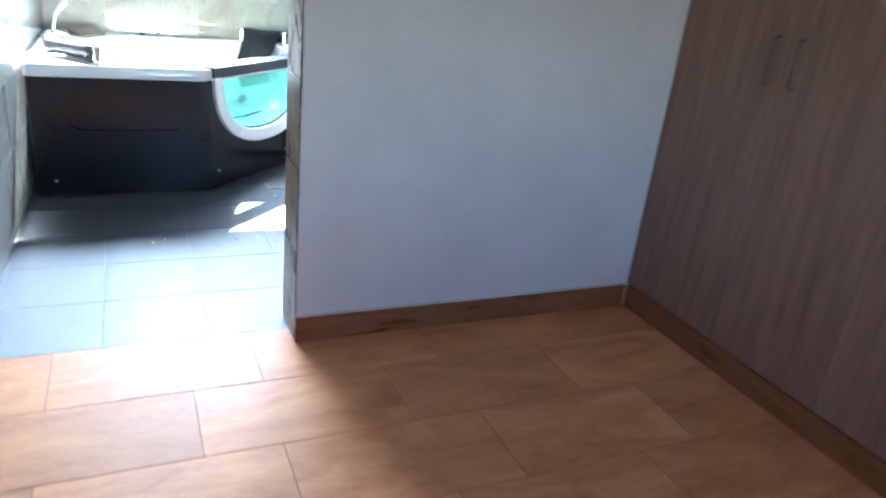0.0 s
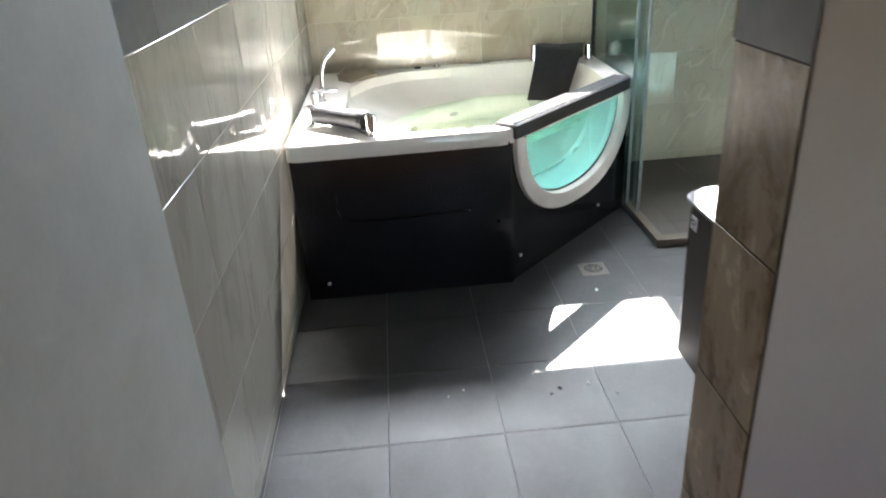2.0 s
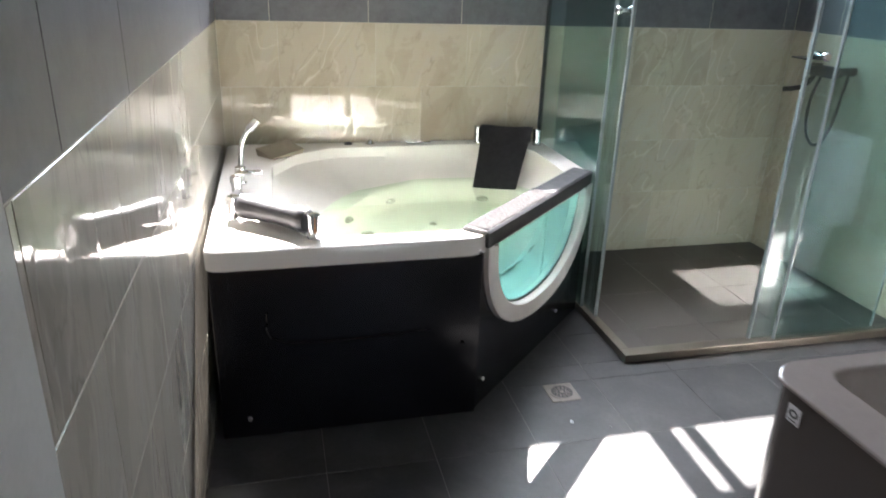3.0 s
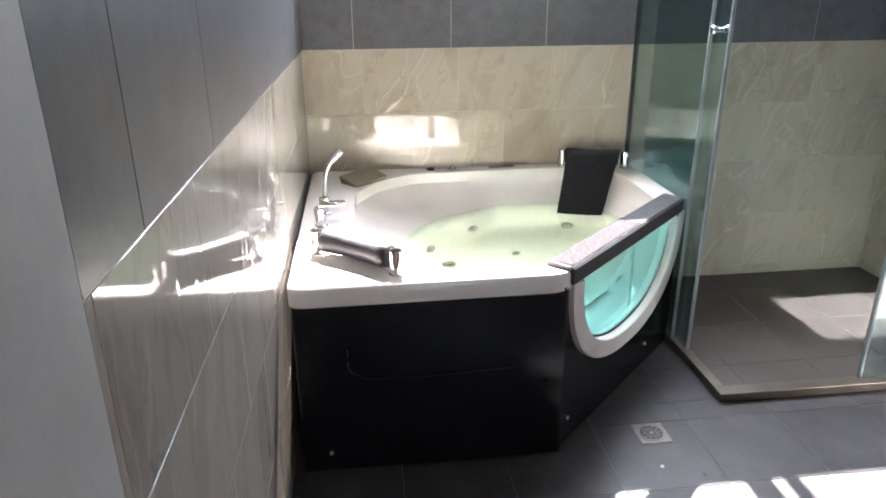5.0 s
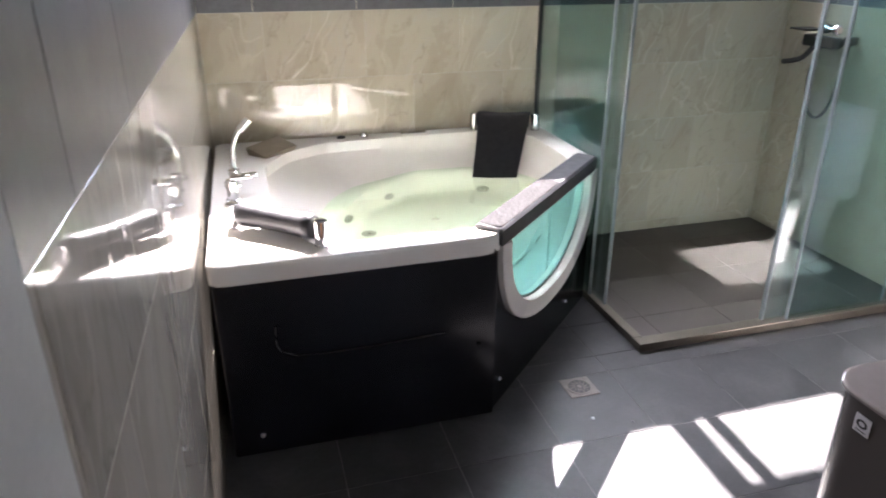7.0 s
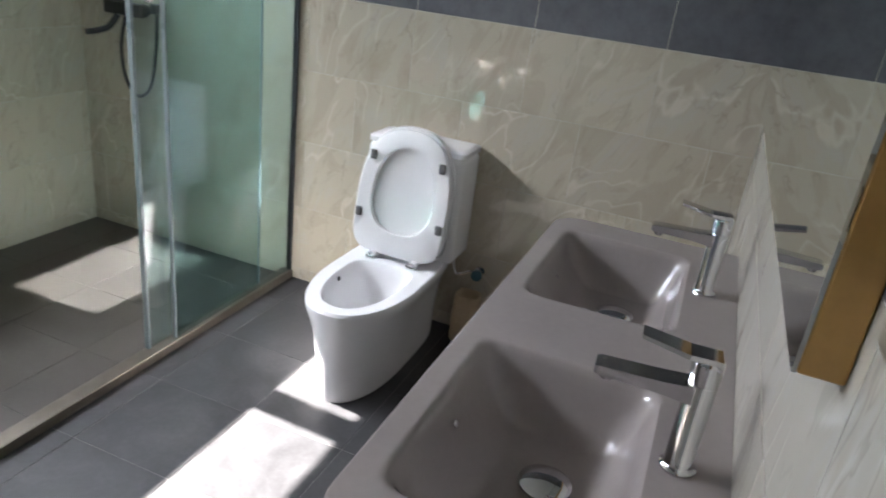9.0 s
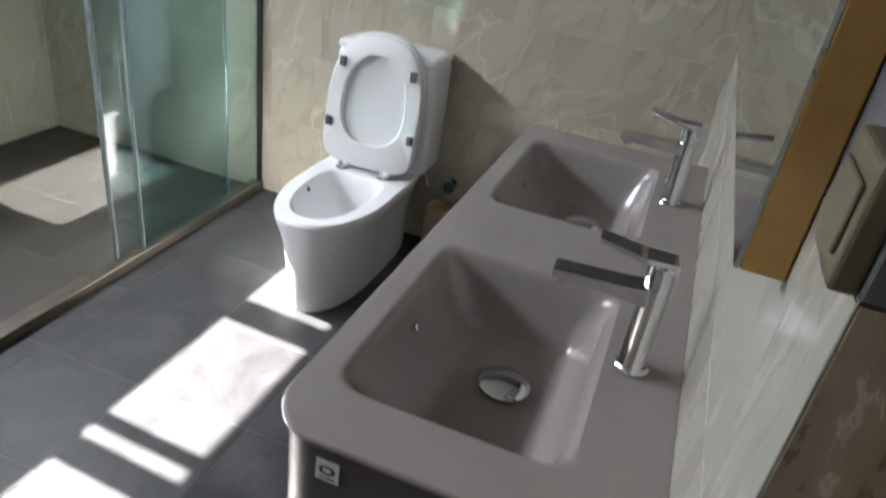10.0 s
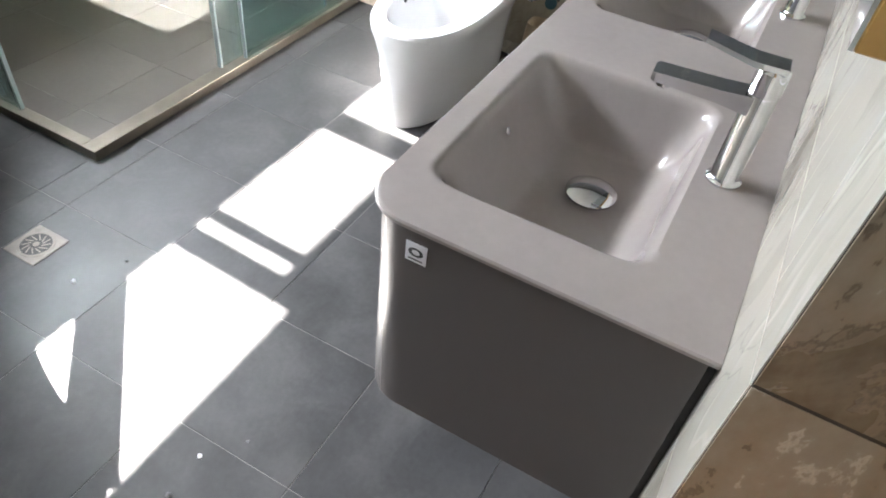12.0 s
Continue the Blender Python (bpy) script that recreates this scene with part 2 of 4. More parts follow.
CEILING = grained("white_ceiling", [(0.3, (0.74, 0.735, 0.72)), (0.7, (0.80, 0.795, 0.78))], 2.0, rough=(0.7, 0.8), bump=0.05)
GROUT = grained("pale_grout", [(0.3, (0.40, 0.37, 0.30)), (0.7, (0.52, 0.49, 0.42))], 20.0, rough=(0.8, 0.9), bump=0.1)
GROUT_DARK = grained("grey_grout", [(0.3, (0.13, 0.127, 0.12)), (0.7, (0.23, 0.225, 0.21))], 8.0, rough=(0.75, 0.9), bump=0.1)
GROUT_JAMB = grained("dark_joint", [(0.3, (0.035, 0.028, 0.02)), (0.7, (0.06, 0.05, 0.038))], 20.0, rough=(0.8, 0.9), bump=0.1)
GROUT_WOOD = grained("brown_grout", [(0.3, (0.17, 0.075, 0.033)), (0.7, (0.25, 0.115, 0.052))], 20.0, rough=(0.7, 0.9), bump=0.1)
WARDROBE = grained("wardrobe_veneer", [(0.25, (0.155, 0.088, 0.058)), (0.5, (0.245, 0.148, 0.10)), (0.75, (0.33, 0.21, 0.147))], 3.0, stretch=(6.0, 6.0, 0.55), rough=(0.38, 0.5), bump=0.04, distort=0.5, fine=30.0)
WARDROBE_DARK = grained("wardrobe_edge", [(0.3, (0.05, 0.03, 0.02)), (0.7, (0.09, 0.055, 0.035))], 6.0, stretch=(6, 6, 0.6), rough=(0.4, 0.5), bump=0.02)
ACRYLIC = grained("white_acrylic", [(0.3, (0.73, 0.70, 0.665)), (0.7, (0.78, 0.75, 0.715))], 2.0, rough=(0.07, 0.12), bump=0.0)
CERAMIC = grained("white_ceramic", [(0.3, (0.74, 0.73, 0.74)), (0.7, (0.79, 0.78, 0.79))], 2.0, rough=(0.05, 0.10), bump=0.0)
BASIN = grained("pale_grey_ceramic", [(0.3, (0.222, 0.195, 0.184)), (0.7, (0.258, 0.230, 0.218))], 3.0, rough=(0.06, 0.13), bump=0.0)
BLACK_PANEL = grained("black_gloss_panel", [(0.3, (0.004, 0.0043, 0.006)), (0.7, (0.008, 0.0088, 0.012))], 4.0, rough=(0.14, 0.24), bump=0.01)
BLACK_RUBBER = grained("black_foam_skin", [(0.3, (0.014, 0.014, 0.017)), (0.7, (0.028, 0.028, 0.032))], 30.0, rough=(0.36, 0.5), bump=0.08)
BLACK_METAL = grained("matt_black_metal", [(0.3, (0.010, 0.010, 0.011)), (0.7, (0.018, 0.018, 0.019))], 12.0, rough=(0.3, 0.42), bump=0.02)
CHROME = grained("chrome", [(0.3, (0.62, 0.62, 0.64)), (0.7, (0.72, 0.72, 0.74))], 6.0, rough=(0.04, 0.10), bump=0.0, metal=1.0)
STEEL = grained("brushed_steel", [(0.3, (0.36, 0.34, 0.31)), (0.7, (0.50, 0.48, 0.44))], 14.0, stretch=(1, 8, 1), rough=(0.25, 0.4), bump=0.03, metal=1.0)
DRAIN_STEEL = grained("dull_steel", [(0.3, (0.12, 0.10, 0.09)), (0.7, (0.19, 0.165, 0.15))], 20.0, rough=(0.4, 0.55), bump=0.05, metal=0.5)
BRONZE = grained("aged_bronze", [(0.3, (0.10, 0.075, 0.055)), (0.7, (0.16, 0.125, 0.095))], 14.0, rough=(0.35, 0.5), bump=0.02, metal=1.0)
CURB = grained("champagne_metal", [(0.3, (0.15, 0.132, 0.108)), (0.7, (0.20, 0.176, 0.146))], 9.0, rough=(0.28, 0.4), bump=0.03, metal=0.85)
VANITY_BODY = shader("taupe_lacquer", (0.086, 0.077, 0.073), 0.26)[0]
# near-black for the vanity's painted shadow gap, the tub's light block and the grate
VANITY_DARK = grained("near_black_matt", [(0.3, (0.012, 0.011, 0.011)), (0.7, (0.02, 0.019, 0.018))], 8.0, rough=(0.6, 0.7), bump=0.02)
SEAL = grained("milky_seal", [(0.3, (0.19, 0.225, 0.23)), (0.7, (0.25, 0.285, 0.29))], 9.0, rough=(0.25, 0.35), bump=0.0)
ALU_DARK = grained("dark_aluminium", [(0.3, (0.016, 0.019, 0.021)), (0.7, (0.03, 0.034, 0.036))], 12.0, rough=(0.3, 0.4), bump=0.01)
ALU_WHITE = grained("white_aluminium", [(0.3, (0.70, 0.70, 0.69)), (0.7, (0.78, 0.78, 0.77))], 9.0, rough=(0.3, 0.4), bump=0.01)
GOLD_EDGE = grained("ochre_mirror_edge", [(0.3, (0.36, 0.20, 0.055)), (0.7, (0.48, 0.28, 0.085))], 6.0, rough=(0.28, 0.4), bump=0.02)
MIRROR, _n, _l, _b = shader("mirror_silver", (0.80, 0.85, 0.83), 0.015, 1.0)
PANE = thin_glass("window_pane_glass", (0.96, 0.98, 0.98))
SHOWER_GLASS = thin_glass("shower_glass", (0.75, 0.865, 0.865), 0.06)
TUB_GLASS = thin_glass("aqua_tub_glass", (0.21, 0.55, 0.54))
FILM = grained("crinkled_film", [(0.35, (0.008, 0.0075, 0.008)), (0.55, (0.015, 0.014, 0.015)), (0.72, (0.04, 0.038, 0.04))], 26.0, rough=(0.6, 0.78), bump=0.4, distort=1.5)
FILM.node_tree.nodes["Principled BSDF"].inputs["Specular IOR Level"].default_value = 0.05
STICKER = grained("white_sticker", [(0.3, (0.62, 0.62, 0.64)), (0.7, (0.70, 0.70, 0.72))], 20.0, rough=(0.4, 0.5), bump=0.0)
INK = grained("black_ink", [(0.3, (0.015, 0.015, 0.016)), (0.7, (0.03, 0.03, 0.03))], 30.0, rough=(0.5, 0.6), bump=0.0)
TAN_CARD = grained("tan_card", [(0.3, (0.42, 0.31, 0.20)), (0.7, (0.55, 0.43, 0.29))], 8.0, rough=(0.7, 0.8), bump=0.2)
TAUPE_PLASTIC = grained("taupe_plastic", [(0.3, (0.20, 0.165, 0.12)), (0.7, (0.27, 0.23, 0.17))], 10.0, rough=(0.3, 0.4), bump=0.02)
SOCKET_PLASTIC = grained("brown_socket_plastic", [(0.3, (0.105, 0.082, 0.05)), (0.7, (0.15, 0.12, 0.078))], 10.0, rough=(0.35, 0.45), bump=0.02)
GREY_RUBBER = grained("grey_rubber", [(0.3, (0.10, 0.10, 0.105)), (0.7, (0.15, 0.15, 0.155))], 20.0, rough=(0.5, 0.6), bump=0.05)
TEAL = grained("teal_plastic", [(0.3, (0.012, 0.055, 0.075)), (0.7, (0.02, 0.085, 0.11))], 20.0, rough=(0.3, 0.4), bump=0.0)


def water_material():
    m = bpy.data.materials.new("green_bath_water")
    m.use_nodes = True
    n, l = m.node_tree.nodes, m.node_tree.links
    b = n["Principled BSDF"]
    b.inputs["Base Color"].default_value = (0.64, 0.88, 0.62, 1)
    b.inputs["Roughness"].default_value = 0.0
    b.inputs["IOR"].default_value = 1.33
    b.inputs["Transmission Weight"].default_value = 1.0
    t = node(n, "ShaderNodeTexNoise", Scale=7.0, Detail=2.0)
    bp = n.new("ShaderNodeBump")
    bp.inputs["Strength"].default_value, bp.inputs["Distance"].default_value = 0.05, 0.01
    l.new(t.outputs["Fac"], bp.inputs["Height"])
    l.new(bp.outputs[0], b.inputs["Normal"])
    return m


WATER = water_material()


# ---- mesh helpers ----
def part(name, bm, material, parent=None, label="", smooth=False):
    me = bpy.data.meshes.new(name)
    bm.normal_update()
    bm.to_mesh(me)
    bm.free()
    for m in (material if isinstance(material, (list, tuple)) else [material]):
        me.materials.append(m)
    if smooth:
        for p in me.polygons:
            p.use_smooth = True
        me.set_sharp_from_angle(angle=radians(38))
    ob = new(name, me)
    if parent is not None:
        ob.parent = parent
    if label:
        ob["label"] = label
    return ob


def thing(name, label, category, group="", kind=""):
    return tagged(new(name), label, category, group, kind)


def bevel_all(bm, width, segments=2):
    if width:
        bmesh.ops.bevel(bm, geom=list(bm.edges), offset=width, segments=segments, affect="EDGES", profile=0.5)


def box(bm, x0, x1, y0, y1, z0, z1, bevel=0.0, segments=2):
    b = bmesh.new()
    bmesh.ops.create_cube(b, size=1)
    for v in b.verts:
        v.co = Vector((x0 + (v.co.x + 0.5) * (x1 - x0), y0 + (v.co.y + 0.5) * (y1 - y0), z0 + (v.co.z + 0.5) * (z1 - z0)))
    bevel_all(b, bevel, segments)
    join(bm, b)
    return bm


def join(bm, other, m=None):
    if m is not None:
        bmesh.ops.transform(other, matrix=m, verts=other.verts)
    off = {}
    for v in other.verts:
        off[v.index] = bm.verts.new(v.co)
    for f in other.faces:
        try:
            nf = bm.faces.new([off[v.index] for v in f.verts])
            nf.material_index, nf.smooth = f.material_index, f.smooth
        except ValueError:
            pass
    other.free()
    return bm


def boxed(x0, x1, y0, y1, z0, z1, bevel=0.0, segments=2):
    return box(bmesh.new(), x0, x1, y0, y1, z0, z1, bevel, segments)


def loft(bm, loops, close_first=False, close_last=False, ring=True):
    """Skin between loops of equally many points."""
    rows = [[bm.verts.new(p) for p in lp] for lp in loops]
    n = len(rows[0])
    for a, b in zip(rows, rows[1:]):
        for i in range(n if ring else n - 1):
            j = (i + 1) % n
            bm.faces.new((a[i], a[j], b[j], b[i]))
    if close_first:
        bm.faces.new(list(reversed(rows[0])))
    if close_last:
        bm.faces.new(rows[-1])
    return bm


def ring_points(cx, cy, z, rx, ry, n=32, power=2.0):
    out = []
    for i in range(n):
        a = 2 * math.pi * i / n
        c, s = math.cos(a), math.sin(a)
        out.append((cx + rx * math.copysign(abs(c) ** (2 / power), c), cy + ry * math.copysign(abs(s) ** (2 / power), s), z))
    return out


def lathe(profile, cx=0, cy=0, n=28):
    """A turned shape from (radius, height) pairs."""
    bm = bmesh.new()
    return loft(bm, [ring_points(cx, cy, z, r, r, n) for r, z in profile], True, True)


def tube(points, radius, sides=10, smooth_steps=6):
    """A round rod along a soft curve through the points."""
    pts = [Vector(p) for p in points]
    path = []
    for i in range(len(pts) - 1):
        p0, p1, p2, p3 = pts[max(i - 1, 0)], pts[i], pts[i + 1], pts[min(i + 2, len(pts) - 1)]
        for k in range(smooth_steps):
            t = k / smooth_steps
            path.append(0.5 * ((2 * p1) + (p2 - p0) * t + (2 * p0 - 5 * p1 + 4 * p2 - p3) * t * t + (3 * p1 - p0 - 3 * p2 + p3) * t ** 3))
    path.append(pts[-1])
    loops = []
    for i, p in enumerate(path):
        d = (path[min(i + 1, len(path) - 1)] - path[max(i - 1, 0)]).normalized()
        side = d.cross(Vector((0, 0, 1)))
        if side.length < 1e-3:
            side = Vector((1, 0, 0))
        side.normalize()
        up = side.cross(d)
        loops.append([p + radius * (math.cos(a) * side + math.sin(a) * up) for a in (2 * math.pi * k / sides for k in range(sides))])
    return loft(bmesh.new(), loops, True, True)


# ---- plan ----
XR, YB, YW = 3.42, 3.44, 0.12
JAMB, YBED = 1.09, -0.115
ZD, TOP = 1.40, 2.70
ROW, PITCH = 0.335, 0.512
XWARD, YREAR = 2.755, -4.2
SILL, HEAD = 1.89, 2.60

# ---- large structure ----
G = 0.0016


def structure(name, bm, material, label, category):
    return tagged(part(name, bm, material), label, category, "", "structure")


SKEW = 0.013


def skewed(bm):
    """The long side wall runs slightly out of square; it meets the back wall at x = 0."""
    for v in bm.verts:
        v.co.x -= SKEW * (YB - v.co.y)
    return bm


floor = structure("floor_bathroom", boxed(-0.06, XR, 0.0, YB, -0.12, -G), GROUT_DARK, "dark grey square floor tiles with thin joints", "floor")
floor_bed = structure("floor_bedroom", boxed(-0.12, XWARD + 0.6, YREAR, 0.0, -0.12, -G), GROUT_WOOD, "brown wood-look floor tiles in staggered rows", "floor")
wall_left = structure("wall_left", skewed(boxed(-0.2, -G, 0.42, YB + 0.2, -0.12, TOP)), GROUT, "wall with beige stone tiles below dark slate tiles", "wall")
wall_left_bed = structure("wall_bedroom_left", skewed(boxed(-0.2, 0.0, YREAR - 0.2, 0.42, -0.12, TOP)), RENDERED, "grey-white rendered wall with a slightly rough surface", "wall")
wall_right = structure("wall_right", boxed(XR + G, XR + 0.2, -0.115, YB + 0.2, -0.12, TOP), GROUT, "wall with beige stone tiles below dark slate tiles", "wall")
bm = bmesh.new()
WINDOWS = [(0.02, 1.755), (1.79, 3.30)]
box(bm, -0.0, XR + G, YB + G, YB + 0.2, -0.12, SILL)
box(bm, -0.0, XR + G, YB + G, YB + 0.2, HEAD, TOP)
for a, b in ((-0.0, WINDOWS[0][0]), (WINDOWS[0][1], WINDOWS[1][0]), (WINDOWS[1][1], XR + G)):
    box(bm, a, b, YB + G, YB + 0.2, SILL, HEAD)
wall_back = structure("wall_back", bm, GROUT, "tiled back wall with two high windows", "wall")
bm = bmesh.new()
box(bm, JAMB + G, XR + G, YBED, YW - G, -0.12, TOP)
wall_vanity = structure("wall_between", bm, PLASTER, "partition wall, plastered towards the bedroom and tiled towards the bathroom", "wall")
lintel = structure("wall_lintel", boxed(-0.06, JAMB + G, YBED, YW - G, 2.15, TOP), PLASTER, "plastered wall above the open doorway", "wall")
structure("ceiling", boxed(-0.2, XR + 0.2, YREAR - 0.2, YB + 0.2, TOP, TOP + 0.12), CEILING, "plain white ceiling", "ceiling")
structure("wall_bedroom_right", boxed(XWARD + 0.6, XWARD + 0.8, YREAR - 0.2, YBED, -0.12, TOP), PLASTER, "plain white plastered bedroom wall", "wall")
# rear wall out of view; its opening is added for the bedroom lamp
bm = bmesh.new()
box(bm, -0.15, XWARD + 0.6, YREAR - 0.2, YREAR, -0.12, 1.0)
box(bm, -0.15, XWARD + 0.6, YREAR - 0.2, YREAR, 1.9, TOP)
box(bm, -0.15, 0.95, YREAR - 0.2, YREAR, 1.0, 1.9)
box(bm, 1.95, XWARD + 0.6, YREAR - 0.2, YREAR, 1.0, 1.9)
structure("wall_bedroom_rear", bm, PLASTER, "plain white plastered wall with an added opening for light", "wall")


def skirting(name, x0, x1, y0, y1, label):
    b = boxed(x0, x1, y0, y1, 0.0, 0.090 if x0 == 0 else 0.112, 0.002, 1)
    return structure(name, skewed(b) if x0 == 0 else b, SKIRTING, label, "baseboard")


skirting("baseboard_partition", JAMB, XWARD - 0.012, YBED - 0.012, YBED, "brown wood-look skirting tile along the partition wall")
structure("trim_partition", boxed(JAMB + 0.002, XWARD - 0.012, YBED - 0.009, YBED - 0.0005, 0.112, 0.120, 0.002, 1), PLASTER, "cream plaster lip above the skirting", "trim")
skirting("baseboard_left", 0.0, 0.012, YREAR, 0.435, "brown wood-look skirting tile along the white wall")
structure("trim_left", skewed(boxed(0.0005, 0.010, YREAR, 0.435, 0.090, 0.098, 0.002, 1)), PLASTER, "cream plaster lip above the skirting", "trim")


# ---- windows ----
def make_window(name, x0, x1, stiles, glass_top):
    top = thing(name, "white aluminium sliding window set high in the wall", "window", "high windows", "structure")
    y0, y1 = YB + 0.06, YB + 0.13
    low = 1.967
    b = bmesh.new()
    box(b, x0, x1, y0, y1, SILL, low, 0.003)
    box(b, x0, x1, y0, y1, glass_top, HEAD, 0.003)
    for a, c in stiles:
        box(b, a, c, y0 + 0.003, y1 - 0.003, low, glass_top, 0.0)
    part("window_frame", b, ALU_WHITE, top)
    edges = [s for s in stiles]
    for (a, c), (d, e) in zip(edges, edges[1:]):
        if d - c > 0.1:
            p = part("pane", boxed(c, d, y0 + 0.03, y0 + 0.034, low, glass_top), PANE, top, "clear window glass")
            p.visible_shadow = False
    return top


make_window("window_1", 0.02, 1.755, [(0.02, 0.045), (0.865, 0.905), (1.715, 1.755)], 2.509)
make_window("window_2", 1.79, 3.30, [(1.79, 1.818), (1.866, 1.925), (2.50, 2.637), (3.21, 3.30)], 2.408)


# ---- bathtub ----
RIM = 0.76
TUB_C = Vector((0.86, 2.68))
OUTER = [(0.002, 1.842), (0.955, 1.852), (1.005, 1.885), (1.768, 2.648), (1.78, 2.70), (1.78, 3.428), (0.006, 3.428)]
INNER = [(0.36, 1.965), (0.945, 1.967), (1.655, 2.665), (1.665, 2.84), (1.66, 3.19), (1.42, 3.345), (1.20, 3.345), (0.55, 3.32), (0.36, 3.20), (0.24, 2.98), (0.235, 2.22)]


def radius_at(poly, a):
    d = Vector((math.cos(a), math.sin(a)))
    best = 0
    for i, p in enumerate(poly):
        p, q = Vector(p) - TUB_C, Vector(poly[(i + 1) % len(poly)]) - TUB_C
        e = q - p
        den = d.x * e.y - d.y * e.x
        if abs(den) < 1e-9:
            continue
        t = (p.x * e.y - p.y * e.x) / den
        s = (p.x * d.y - p.y * d.x) / den
        if -1e-6 <= s <= 1 + 1e-6 and t > best:
            best = t
    return best


TUB_N = 240


def tub_loop(poly, z, shrink=1.0, soften=0, offset=0.0):
    r = [radius_at(poly, 2 * math.pi * i / TUB_N) for i in range(TUB_N)]
    for _ in range(soften):
        r = [(r[i - 1] + 2 * r[i] + r[(i + 1) % TUB_N]) / 4 for i in range(TUB_N)]
    return [(TUB_C.x + (r[i] * shrink + offset) * math.cos(2 * math.pi * i / TUB_N), TUB_C.y + (r[i] * shrink + offset) * math.sin(2 * math.pi * i / TUB_N), z) for i in range(TUB_N)]


DA, DB = Vector((1.005, 1.885)), Vector((1.785, 2.665))
DU = (DB - DA).normalized()
DN = Vector((DU.y, -DU.x))
DLEN = (DB - DA).length


def on_diag(u, z, out=0.0):
    p = DA + DU * u + DN * out
    return (p.x, p.y, z)


def u_curve(u0, u1, z0, z1, n=40, power=2.3):
    """A U from the left top round the bottom to the right top, as (u, z)."""
    c, h = (u0 + u1) / 2, (u1 - u0) / 2
    out = []
    for i in range(n + 1):
        a = math.pi + math.pi * i / n
        ca, sa = math.cos(a), math.sin(a)
        out.append((c + h * math.copysign(abs(ca) ** (2 / power), ca), z1 - (z1 - z0) * abs(sa) ** (2 / power)))
    return out


LOW = [(0.40, 2.03), (0.965, 2.03), (1.575, 2.632), (1.58, 2.95), (1.38, 3.21), (1.0, 3.23), (0.70, 3.0), (0.46, 2.62), (0.38, 2.25)]


def blend_loop(z, s):
    """The well narrows from the rim to the water; its back corner slopes like a backrest."""
    k = max(0.0, (min(1.0, (RIM - 0.01 - z) / 0.19) - 0.34) / 0.66) ** 1.2
    s2 = 1.0 if z > 0.56 else s / 0.91
    return [tuple(Vector(a).lerp(Vector(b), k)) for a, b in zip(tub_loop(INNER, z, 1, 4), tub_loop(LOW, z, s2, 8))]


